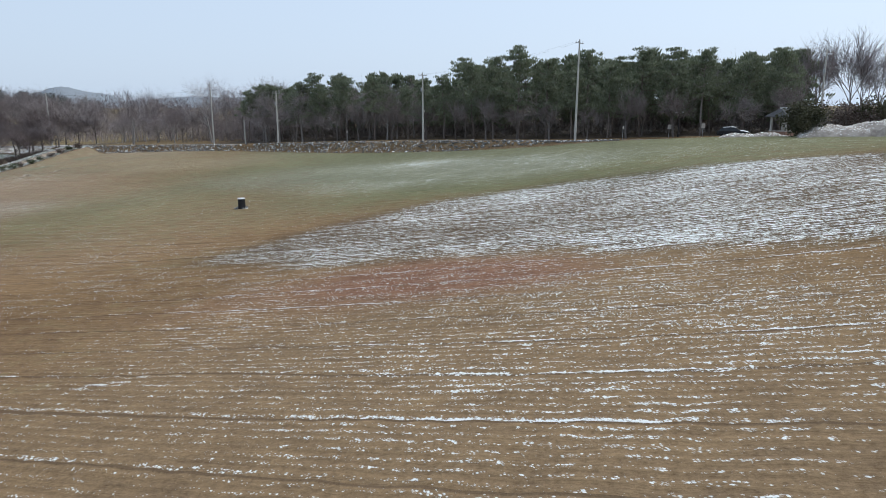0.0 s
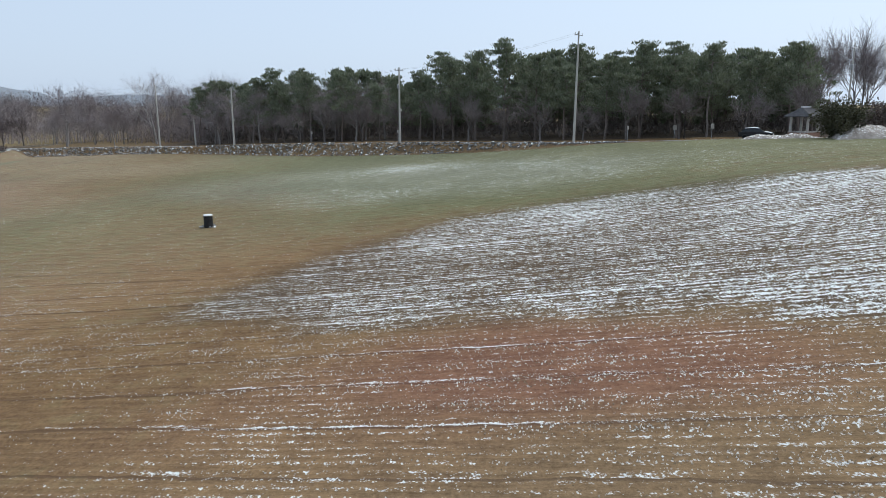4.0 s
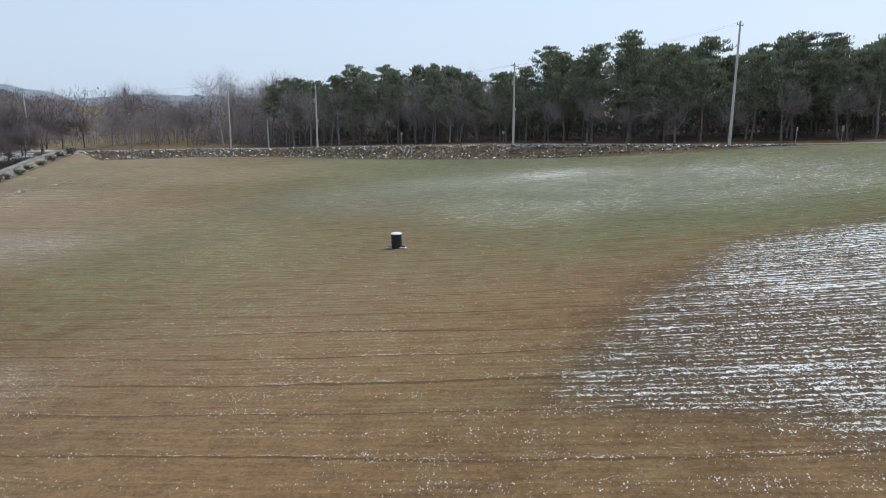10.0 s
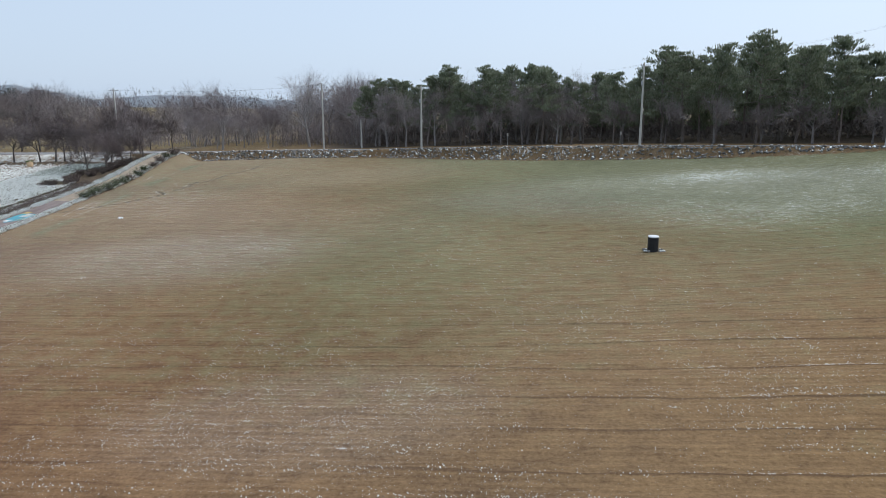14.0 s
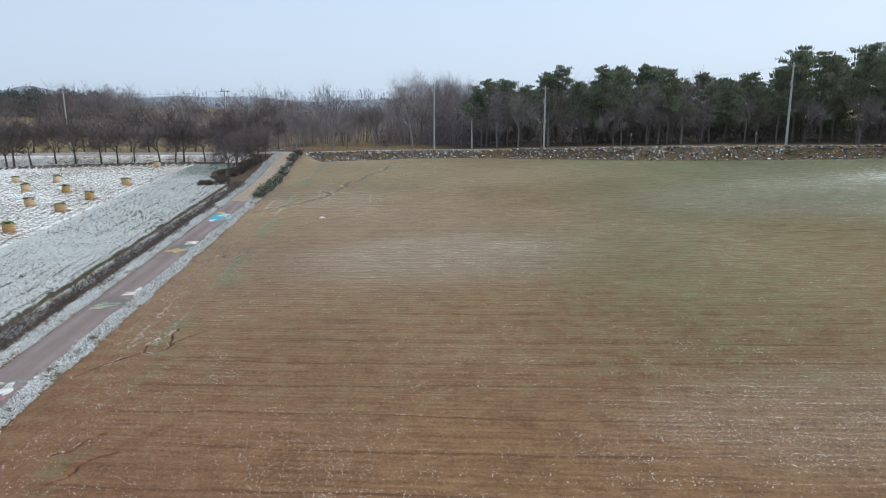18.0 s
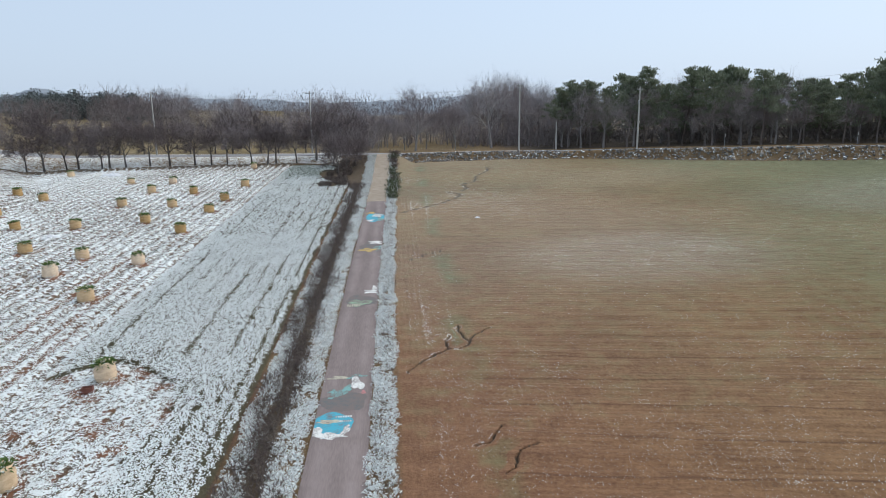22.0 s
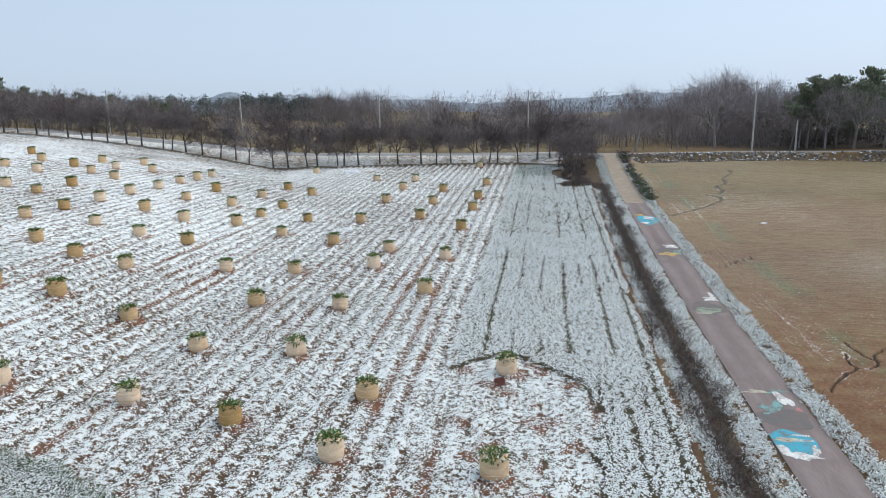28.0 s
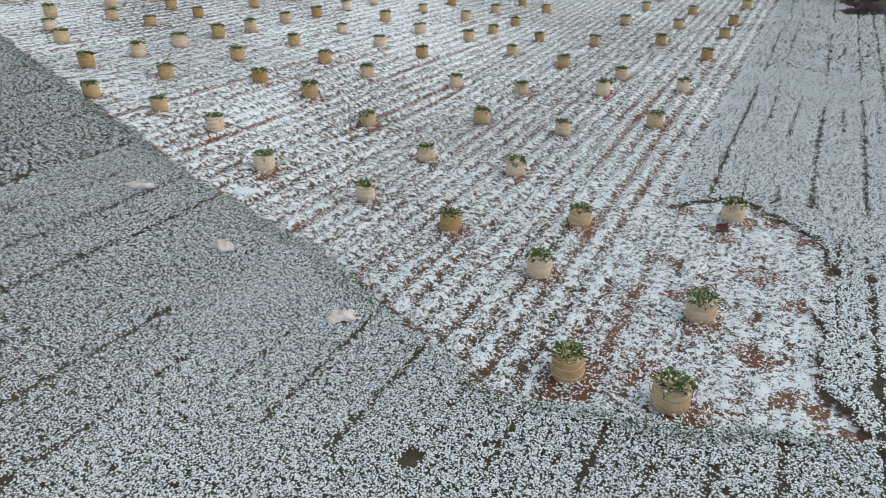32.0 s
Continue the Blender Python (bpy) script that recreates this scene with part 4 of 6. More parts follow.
def undergrowth():
    """Bare brush on the floor of the pine wood."""
    r = random.Random(12)
    s = Shape()
    for _ in range(1300):
        x = r.uniform(-50, 46)
        a, b = along_edge(x, r.uniform(16, 62))
        o, h = Vector((a, b, at(a, b))), r.uniform(1.5, 6.0)
        for _ in range(34):
            p = o + Vector((r.gauss(0, 0.8), r.gauss(0, 0.8), r.uniform(0, 0.8) * h))
            d = (unit(r) + Vector((0, 0, 0.9))).normalized()
            s.blade(p, d, d.cross(unit(r)).normalized(), r.uniform(0.5, 1.4), r.uniform(0.03, 0.11))
    for _ in range(220):
        a, b = r.uniform(-62, -28), r.uniform(163, 222)
        o, h = Vector((a, b, at(a, b))), r.uniform(1.0, 4.0)
        for _ in range(26):
            p = o + Vector((r.gauss(0, 0.8), r.gauss(0, 0.8), r.uniform(0, 0.8) * h))
            d = (unit(r) + Vector((0, 0, 0.9))).normalized()
            s.blade(p, d, d.cross(unit(r)).normalized(), r.uniform(0.4, 1.2), r.uniform(0.02, 0.06))
    tagged(part("undergrowth", s.pair(), M_BRUSH), "dark brown bare brush on the floor of the woods", "undergrowth", kind="stuff")


undergrowth()
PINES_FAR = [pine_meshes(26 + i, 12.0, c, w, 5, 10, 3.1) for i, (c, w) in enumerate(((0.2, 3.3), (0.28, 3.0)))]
for i in range(120):
    x, y = rt.uniform(-390, -195), rt.uniform(172, 222)
    plant_tree("pine_tree", rt.choice(PINES_FAR), x, y, "dark green pine on the western rise", "pines of the western rise", float(np.interp(x, (-330, -260, -225), (1.2, 1.0, 0.6))) * rt.uniform(0.82, 1.2), rt.uniform(0, 360))


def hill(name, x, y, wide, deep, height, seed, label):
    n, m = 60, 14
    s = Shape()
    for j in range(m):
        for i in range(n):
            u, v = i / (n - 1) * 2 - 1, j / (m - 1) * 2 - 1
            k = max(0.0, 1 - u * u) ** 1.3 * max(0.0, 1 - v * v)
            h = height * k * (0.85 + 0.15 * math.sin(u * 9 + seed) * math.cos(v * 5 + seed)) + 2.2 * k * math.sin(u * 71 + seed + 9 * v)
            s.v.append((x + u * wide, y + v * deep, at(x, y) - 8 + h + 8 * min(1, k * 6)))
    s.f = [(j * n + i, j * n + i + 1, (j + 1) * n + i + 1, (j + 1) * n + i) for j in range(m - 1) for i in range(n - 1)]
    tagged(part(name, mesh_of(name, *s.pair(), M_HILL_HAZED, True), None), label, "hill", kind="structure")


# no air between: these hills carry their haze in the base colour
hill("backdrop_hill", -790, 1470, 150, 200, 52, 1, "low rounded wooded hill far off, haze put into its colour")
hill("backdrop_ridge", -420, 1300, 330, 200, 26, 2, "long wooded ridge far off, haze put into its colour")
hill("backdrop_ridge", 60, 1250, 420, 200, 30, 4, "long wooded ridge far off, haze put into its colour")
hill("backdrop_ridge", -1540, 1330, 430, 260, 140, 3, "long wooded ridge far off, haze put into its colour")

# ---------------------------------------------------------------- poles


def lathe(s, prof, n=12):
    s.tube([Vector((0, 0, z)) for r, z in prof], [r for r, z in prof], n)


def power_pole(x, y, height, lean, arms=True, box=True, turn=0.0, reach=0.9, slim=1.0):
    p = thing("utility_pole", x, y, at(x, y), "tall tapered concrete utility pole beside the road", "utility pole", "utility poles")
    p.matrix_basis = pose(x, y, at(x, y), 0, lean, turn)
    s = Shape()
    lathe(s, [(0.19 * slim, -0.4), (0.185 * slim, 0), (0.15 * slim, height * 0.5), (0.105 * slim, height - 0.05), (0.08 * slim, height)], 12)
    part("shaft", s.pair(), M_CONCRETE, p)
    if arms:
        s = Shape()
        s.box(-reach, -0.05, height - 0.55, reach, 0.05, height - 0.45)
        part("crossarm", s.pair(), M_STEEL, p)
        for k in (0.1 - reach, -0.25, reach - 0.1):
            s = Shape()
            s.tube([Vector((k, 0, height - 0.45 + 0.06 * i)) for i in range(5)], [0.03, 0.06, 0.035, 0.06, 0.025], 8)
            part("insulator", s.pair(), M_CONCRETE, p)
    if box:
        s = Shape()
        s.tube([Vector((-0.28, 0, height * 0.72 + 0.1 * i)) for i in range(8)], [0.12] + [0.16] * 6 + [0.1], 10)
        part("transformer", s.pair(), M_STEEL, p)
        s = Shape()
        s.box(0.1, -0.12, height * 0.42, 0.38, 0.12, height * 0.42 + 0.35)
        part("junction_box", s.pair(), M_CONCRETE, p)
    return p


POLES = ((21.3, 99.4, 14.6, 1.5, True), (-1.7, 118.9, 11.8, 0.6, True), (-32.6, 141.2, 10.8, 0.8, True), (-51.0, 156.2, 12.6, 0.6, True),
         (-92.3, 163.0, 12.4, 0, True), (-123.2, 163, 12.3, 0, True), (-153.9, 163, 11.0, 0, True), (-183.5, 160.5, 10.0, 0, True), (-201.5, 162, 9.0, 0.4, True), (48.4, 83, 10.8, 0, True))
for x, y, h, lean, arms in POLES:
    power_pole(x, y, h, lean, arms, h < 12, 40 if x > -60 else 0, 1.7 if x > 40 else 0.9, 0.65 if x > 40 else 1.0)
power_pole(-43.6, 155.9, 5.4, 0, False, False)

# ---------------------------------------------------------------- sacks of roots


def sack_meshes(seed):
    r = random.Random(seed)
    n, s = 22, Shape()
    prof = [(0.28, 0.0), (0.47, 0.0), (0.55, 0.12), (0.575, 0.35), (0.565, 0.55), (0.55, 0.8), (0.52, 0.97), (0.47, 1.02), (0.41, 0.98), (0.28, 0.92)]
    ph = [r.uniform(0, 6.28) for _ in range(6)]
    for i, (rad, z) in enumerate(prof):
        for j in range(n):
            a = 6.2832 * j / n
            k = 1 + 0.035 * math.sin(3 * a + ph[0]) + 0.03 * math.sin(7 * a + ph[1] + z * 3) + 0.025 * math.sin(11 * a + ph[2] - z * 5) + r.uniform(-0.012, 0.012)
            s.v.append((rad * k * math.cos(a), rad * k * math.sin(a), z * (1 + 0.05 * math.sin(2 * a + ph[3])) + 0.02 * math.sin(5 * a + ph[4])))
    s.f = [(i * n + j, i * n + (j + 1) % n, (i + 1) * n + (j + 1) % n, (i + 1) * n + j) for i in range(len(prof) - 1) for j in range(n)]
    s.f.append(tuple(range((len(prof) - 1) * n, len(prof) * n)))
    body = mesh_of("sack", *s.pair(), M_JUTE, True)
    c = Shape()
    for z in (0.30, 0.62, 0.86):
        c.tube([Vector((0.598 * math.cos(6.2832 * j / 24) * (1 - 0.06 * z), 0.598 * math.sin(6.2832 * j / 24) * (1 - 0.06 * z), z + 0.03 * math.sin(j * 0.8 + ph[5]))) for j in range(25)], [0.012] * 25, 4, False)
    cords = mesh_of("binding_cord", *c.pair(), M_JUTE)
    g = Shape()
    for _ in range(190):
        a, q = r.uniform(0, 6.2832), 0.5 * math.sqrt(r.random())
        o = Vector((q * math.cos(a), q * math.sin(a), 0.95 + r.uniform(0, 0.12) - 0.15 * q))
        d = (Vector((math.cos(a), math.sin(a), 0)) * r.uniform(0.1, 1.1) + Vector((0, 0, r.uniform(0.2, 0.9))) + unit(r) * 0.5).normalized()
        g.blade(o, d, d.cross(Vector((0, 0, 1)) + unit(r) * 0.4).normalized(), r.uniform(0.18, 0.36), r.uniform(0.03, 0.065), r.uniform(0, 0.5))
    return body, cords, mesh_of("leaf_tuft", *g.pair(), M_GREENS)


SACKS = [sack_meshes(90 + i) for i in range(6)]
rs = random.Random(8)
for x, yy in SACK_ROWS:
    for y in yy:
        xx = x + rs.uniform(-0.15, 0.15)
        b = thing("produce_sack", xx, y, at(xx, y) - 0.03, "bulging tan jute sack topped with green leaves", "sack", "sacks standing in the lifted field")
        k = rs.uniform(0.88, 1.02)
        b.matrix_basis = pose(xx, y, at(xx, y) - 0.03, rs.uniform(-3, 3), rs.uniform(-3, 3), rs.uniform(0, 360)) @ Matrix.Diagonal((k, k, k * rs.uniform(0.92, 1.08), 1))
        body, cords, leaves = rs.choice(SACKS)
        part("sack", body, None, b)
        part("binding_cord", cords, None, b)
        part("leaf_tuft", leaves, None, b, "green leaf tops dusted with snow")

# ---------------------------------------------------------------- standing crop and leaf litter


def leaf_stuff(name, base, azimuth, tilt, length, width, droop, mat, label, category):
    """Many small folded leaves as one object of stuff."""
    n = len(base)
    ca, sa, ct, st = np.cos(azimuth), np.sin(azimuth), np.cos(tilt), np.sin(tilt)
    d = np.stack([ca * ct, sa * ct, st], 1)
    side = np.stack([-sa, ca, np.zeros(n)], 1)
    mid = base + d * (length * 0.55)[:, None]
    tip = base + d * length[:, None]
    tip[:, 2] -= droop * length
    fold = np.stack([np.zeros(n), np.zeros(n), width * 0.35], 1)
    co = np.stack([base, mid + side * width[:, None] + fold, tip, mid - side * width[:, None] + fold], 1).reshape(-1, 3)
    k = np.arange(n)[:, None] * 4
    tri = np.concatenate([k + [[0, 1, 2]], k + [[0, 2, 3]]], 1).reshape(-1, 3)
    me = bpy.data.meshes.new(name)
    me.vertices.add(len(co)), me.loops.add(tri.size), me.polygons.add(len(tri))
    me.vertices.foreach_set("co", co.ravel())
    me.loops.foreach_set("vertex_index", tri.ravel())
    me.polygons.foreach_set("loop_start", np.arange(0, tri.size, 3))
    me.update(), me.validate()
    me.materials.append(mat)
    return tagged(new(name, me), label, category, kind="stuff")


nr = np.random.default_rng(4)


def scatter(x0, x1, y0, y1, gap, keep):
    gx, gy = np.meshgrid(np.arange(x0, x1, gap), np.arange(y0, y1, gap))
    x = gx.ravel() + nr.uniform(-0.5, 0.5, gx.size) * gap
    y = gy.ravel() + nr.uniform(-0.5, 0.5, gx.size) * gap
    k = keep(x, y)
    return x[k], y[k]


def crop(name, x, y, leaves, tall, size, label, mat=M_LEAF):
    x, y = np.repeat(x, leaves), np.repeat(y, leaves)
    n = len(x)
    h = nr.uniform(0.5, 1.0, n) * tall * (0.9 + 0.2 * lumps(x, y, 1.1))
    base = np.stack([x + nr.normal(0, 0.06, n), y + nr.normal(0, 0.06, n), ground(x, y) + h], 1)
    leaf_stuff(name, base, nr.uniform(0, 6.2832, n), nr.uniform(-0.3, 0.7, n), size * nr.uniform(0.7, 1.25, n), size * nr.uniform(0.24, 0.40, n), nr.uniform(0.0, 0.45, n), mat, label, "crop")


def furrow_gap(x, y):
    """True off the narrow dark furrows between beds; the deep ones run on, the shallow ones are broken."""
    w = x + 0.07 * lumps(x, y, 0.35) + 0.03 * lumps(x, y, 3.1)
    deep = np.min([np.abs(w - c) for c in DEEP_FURROWS], axis=0)
    shallow = np.min([np.abs(w - c) for c in SHALLOW_FURROWS], axis=0)
    return ((deep > 0.105) | (lumps(x, y, 0.4, 3.0) > 0.35)) & ((shallow > 0.07) | (lumps(x, y, 0.5, 1.0) > -0.1))


DEEP_FURROWS = (-138.2, -133.0, -127.6, -122.4, -117.2, -114.5, -109.3, -106.6, -101.8, -99.1, -92.1, -87.4, -85.0, -83.5)
SHALLOW_FURROWS = (-119.8, -111.9, -104.2, -96.7, -94.6, -90.6, -89.0, -86.2, -84.2)


def strip_keep(x, y):
    inside = (x > -93.8 + 0.15 * lumps(x, y, 1.5)) & (x < -83.0 + lane_shift(y) + 0.12 * lumps(x, y, 1.0))
    mound = bare_mound(x, y) > 0.3
    return inside & ~in_patch(x, y) & ~mound & furrow_gap(x, y) & (y > np.where(x > -85, 20, crop_edge(x)))


def south_keep(x, y):
    hole = np.hypot(x + 96.7, y - 37.8) < 0.4
    return (y < crop_edge(x) - 0.1 + 0.3 * lumps(x, y, 1.2)) & furrow_gap(x, y) & ~hole


def rim_keep(x, y):
    return np.abs(y - crop_edge(x) + 0.45 - 0.3 * lumps(x, y, 1.2)) < 0.3 + 0.25 * lumps(x, y, 0.9, 2.0)


x, y = scatter(-94.5, -82.5, 36, 90, 0.2, strip_keep)
crop("standing_crop", x, y, 12, 0.42, 0.105, "snow-powdered dark green leaf crop in dense beds by the lane")
x, y = scatter(-94.5, -82.3, 90, 143, 0.3, strip_keep)
crop("standing_crop", x, y, 10, 0.42, 0.155, "snow-powdered dark green leaf crop in dense beds by the lane")
x, y = scatter(-122, -84.2, 31, 50, 0.165, south_keep)
crop("standing_crop", x, y, 11, 0.44, 0.09, "snow-powdered dark green leaf crop below the lifted field", M_LEAF_LOW)
x, y = scatter(-165, -122, 36, 66, 0.26, south_keep)
crop("standing_crop", x, y, 10, 0.44, 0.125, "snow-powdered dark green leaf crop below the lifted field", M_LEAF_LOW)
x, y = scatter(-93.4, -84, 122, 143, 0.34, lambda a, b: strip_keep(a, b) & (lumps(a, b, 0.6) + np.clip((b - 130) / 6, -1, 1) > nr.uniform(-0.8, 0.8, len(a))))
crop("standing_crop", x, y, 8, 0.48, 0.17, "dark green leaf crop, almost free of snow, at the far end of the strip", M_LEAF_BARE)
x, y = scatter(-150, -86, 40, 60, 0.2, rim_keep)
crop("crop_margin", x, y, 7, 0.5, 0.13, "dark green leaves, almost free of snow, along the crop's edge", M_LEAF_BARE)


def litter_keep(x, y):
    lifted = (x < -94.0) & (y > crop_edge(x) + 0.2) & (behind_edge(x, y) < -7)
    patch = in_patch(x, y)
    ridge = np.sin(6.2832 * x / 1.12) + 0.8 * lumps(x, y, 0.9) + nr.uniform(-0.9, 0.9, len(x))
    return (lifted | patch) & (ridge > -0.9)


def litter(x0, x1, y0, y1, gap, leaves, size):
    x, y = scatter(x0, x1, y0, y1, gap, litter_keep)
    x, y = np.repeat(x, leaves), np.repeat(y, leaves)
    n = len(x)
    base = np.stack([x + nr.normal(0, 0.12, n), y + nr.normal(0, 0.12, n), ground(x, y) + 0.09 * np.sin(6.2832 * x / 1.12) + nr.uniform(0.02, 0.10, n)], 1)
    leaf_stuff("cut_leaves", base, nr.uniform(0, 6.2832, n), nr.uniform(-0.05, 0.55, n), size * nr.uniform(0.6, 1.3, n), size * nr.uniform(0.12, 0.24, n), nr.uniform(0, 0.3, n), M_LITTER, "snow-covered cut leaves left on the lifted beds", "leaves")


M_LITTER = snowy("cut_leaf_litter", (0.045, 0.06, 0.035), (0.13, 0.14, 0.09), 3, 0.62, 4.0, per_island=0.9)
litter(-112, -86.5, 41, 72, 0.21, 5, 0.15)
litter(-140, -112, 46, 72, 0.30, 5, 0.18)
litter(-128, -93.5, 72, 104, 0.38, 4, 0.22)
litter(-165, -128, 56, 104, 0.5, 4, 0.2)
litter(-140, -93.5, 104, 140, 0.55, 4, 0.28)

M_CLOD = snowy("snowy_clods", (0.17, 0.118, 0.07), (0.30, 0.23, 0.15), 3, 0.02, 1.2, per_island=1.1, edge=0.6, vary=0.3)


def clods():
    """Small lumps of earth and stubble standing along the sown rows, many capped with snow."""
    n = 190000
    x = nr.uniform(-74.5, 44, n)
    near = np.interp(x, (-75, -40, -12, 8, 44), (36, 34, 27, 12, 6))
    y = near + np.minimum(nr.gamma(2.2, 7.0, n), 45)
    for _ in range(3):
        off = row_line(x, y) % 0.4
        y = y - off + 0.2
    y = y + nr.normal(0, 0.11, n)
    keep = lumps(x, y, 0.5) + 0.7 * lumps(x, y, 1.9, 1.0) + nr.uniform(-0.9, 0.9, n) > np.interp(x, (-60, -20, -5), (0.15, 0.15, 0.0))
    keep &= gully_distance(x, y) > 0.3
    x, y = x[keep], y[keep]
    n = len(x)
    r, h, a = nr.uniform(0.01, 0.026, n), nr.uniform(0.01, 0.036, n), nr.uniform(0, 6.2832, n)
    z = ground(x, y) + 0.035 * np.sin(6.2832 * row_line(x, y) / 1.5 + 0.4 * lumps(x, y, 0.2)) + 0.03 * lumps(x, y, 2.1)
    rings = [np.stack([x + 1.8 * r * np.cos(a + k * 2.0944), y + 1.8 * r * np.sin(a + k * 2.0944), z - 0.02], 1) for k in range(3)]
    co = np.stack(rings + [np.stack([x, y, z + h], 1)], 1).reshape(-1, 3)
    k = np.arange(n)[:, None] * 4
    tri = np.concatenate([k + [[0, 1, 3]], k + [[1, 2, 3]], k + [[2, 0, 3]]], 1).reshape(-1, 3)
    me = bpy.data.meshes.new("clods")
    me.vertices.add(len(co)), me.loops.add(tri.size), me.polygons.add(len(tri))
    me.vertices.foreach_set("co", co.ravel())
    me.loops.foreach_set("vertex_index", tri.ravel())
    me.polygons.foreach_set("loop_start", np.arange(0, tri.size, 3))
    me.update(), me.validate()
    me.materials.append(M_CLOD)
    tagged(new("clods", me), "small snow-capped clods along the sown rows", "clods", kind="stuff")


clods()

# ---------------------------------------------------------------- lane verges


def verge_x(y, off):
    return -78.4 + lane_shift(y) + off


def grass(name, off0, off1, y0, y1, gap, tall, mat, label, lean=1.15):
    x, y = scatter(off0, off1, y0, y1, gap, lambda a, b: 0.5 * lumps(a * 1.4, b, 2.1, off0) + 0.5 * lumps(a, b, 5.3) + nr.uniform(-0.5, 0.5, len(a)) > -0.3)
    x = verge_x(y, 0) + x + 0.14 * lumps(x, y, 1.3)
    x, y = np.repeat(x, 7), np.repeat(y, 7)
    n = len(x)
    base = np.stack([x + nr.normal(0, 0.05, n), y + nr.normal(0, 0.05, n), ground(x, y) + nr.uniform(-0.02, 0.12, n)], 1)
    leaf_stuff(name, base, nr.uniform(0, 6.2832, n), nr.uniform(0.1, lean, n), tall * nr.uniform(0.6, 1.3, n), nr.uniform(0.012, 0.03, n), nr.uniform(0.1, 0.6, n), mat, label, "grass")


grass("verge_grass", 1.28, 2.4, 34, 108, 0.125, 0.17, M_GRASS, "tufted snow-covered grass verge beside the lane")
grass("verge_grass", -2.5, -1.25, 34, 108, 0.125, 0.16, M_GRASS, "tufted snow-covered grass verge beside the lane")
grass("verge_grass", -2.6, -1.3, 108, 147, 0.2, 0.26, M_GRASS, "thin snowy grass beside the dirt ramp")
grass("verge_grass", 1.3, 2.3, 108, 147, 0.2, 0.32, M_GRASS, "thin snowy grass beside the dirt ramp")
grass("verge_grass", -4.15, -3.45, 34, 118, 0.14, 0.2, M_GRASS, "tufted snow-covered grass between ditch and crop")


def dead_weeds(seed, count, off, wide, h0, h1, mat, label):
    r = random.Random(seed)
    s = Shape()
    for _ in range(count):
        y = r.uniform(34, 121)
        x = float(verge_x(y, 0)) + off + wide * (0.75 + 0.35 * math.sin(y * 0.7) + 0.2 * math.sin(y * 1.9)) * r.uniform(-1, 1) + 0.15 * math.sin(y * 0.45)
        h = r.uniform(h0, h1)
        o = Vector((x, y, at(x, y) - 0.02))
        d = Vector((r.gauss(0, 0.75), r.gauss(0, 0.75), 1)).normalized()
        s.spike(o, o + d * h, 0.017)
        for _ in range(3):
            b = o + d * h * r.uniform(0.2, 0.9)
            s.spike(b, b + (d + unit(r) * 1.2).normalized() * h * 0.5, 0.012)
    tagged(part("dead_weeds", s.pair(), mat), label, "weeds", kind="stuff")


M_STRAW = two_tone("dry_stalks", (0.12, 0.10, 0.08), (0.34, 0.30, 0.25), 2, 0.95, vary=0.35, per_island=True, relief=0)
dead_weeds(6, 6800, -3.15, 1.0, 0.3, 0.8, M_SCRUB, "tangled dark brown dead weeds along the ditch")
dead_weeds(7, 3200, -3.0, 1.15, 0.2, 0.6, M_STRAW, "pale dry stalks among the ditch weeds")
dead_weeds(8, 1500, 1.8, 0.5, 0.15, 0.4, M_STRAW, "pale dry stalks in the snowy verge")


def shrub_meshes(seed, leafy, mat, fine=1.0):
    r = random.Random(seed)
    s, c = Shape(), Shape()
    for _ in range(26):
        d = Vector((r.gauss(0, 0.45), r.gauss(0, 0.45), 1)).normalized()
        o, e = Vector((r.gauss(0, 0.12), r.gauss(0, 0.12), -0.05)), d * r.uniform(0.6, 1.05)
        s.tube([o, o.lerp(e, 0.5) + unit(r) * 0.05, e], [0.018, 0.012, 0.006], 4, False)
        for _ in range(leafy):
            b = o.lerp(e, r.uniform(0.25, 1.05)) + unit(r) * 0.16
            q = (d + unit(r)).normalized()
            c.blade(b, q, q.cross(unit(r)).normalized(), fine * r.uniform(0.08, 0.16), fine * r.uniform(0.025, 0.05), 0.2)
    return mesh_of("stem", *s.pair(), M_BARK), mesh_of("foliage", *c.pair(), mat)


SHRUBS = [shrub_meshes(100 + i, 26, m) for i, m in enumerate((M_EVERGREEN, M_EVERGREEN, M_SCRUB))]
M_HEDGE = two_tone("clipped_hedge", (0.05, 0.056, 0.032), (0.13, 0.12, 0.075), 2, 0.9, vary=0.3, per_island=True, relief=0)
SHRUBS += [shrub_meshes(110, 300, M_HEDGE, 0.62), shrub_meshes(111, 220, M_SCRUB, 0.55)]


def shrub(x, y, k, which, label, group, tall=1.0):
    t = thing("shrub", x, y, at(x, y), label, "shrub", group)
    t.matrix_basis = pose(x, y, at(x, y), 0, 0, rs.uniform(0, 360)) @ Matrix.Diagonal((k, k, k * tall, 1))
    part("stem", SHRUBS[which][0], None, t)
    part("foliage", SHRUBS[which][1], None, t)


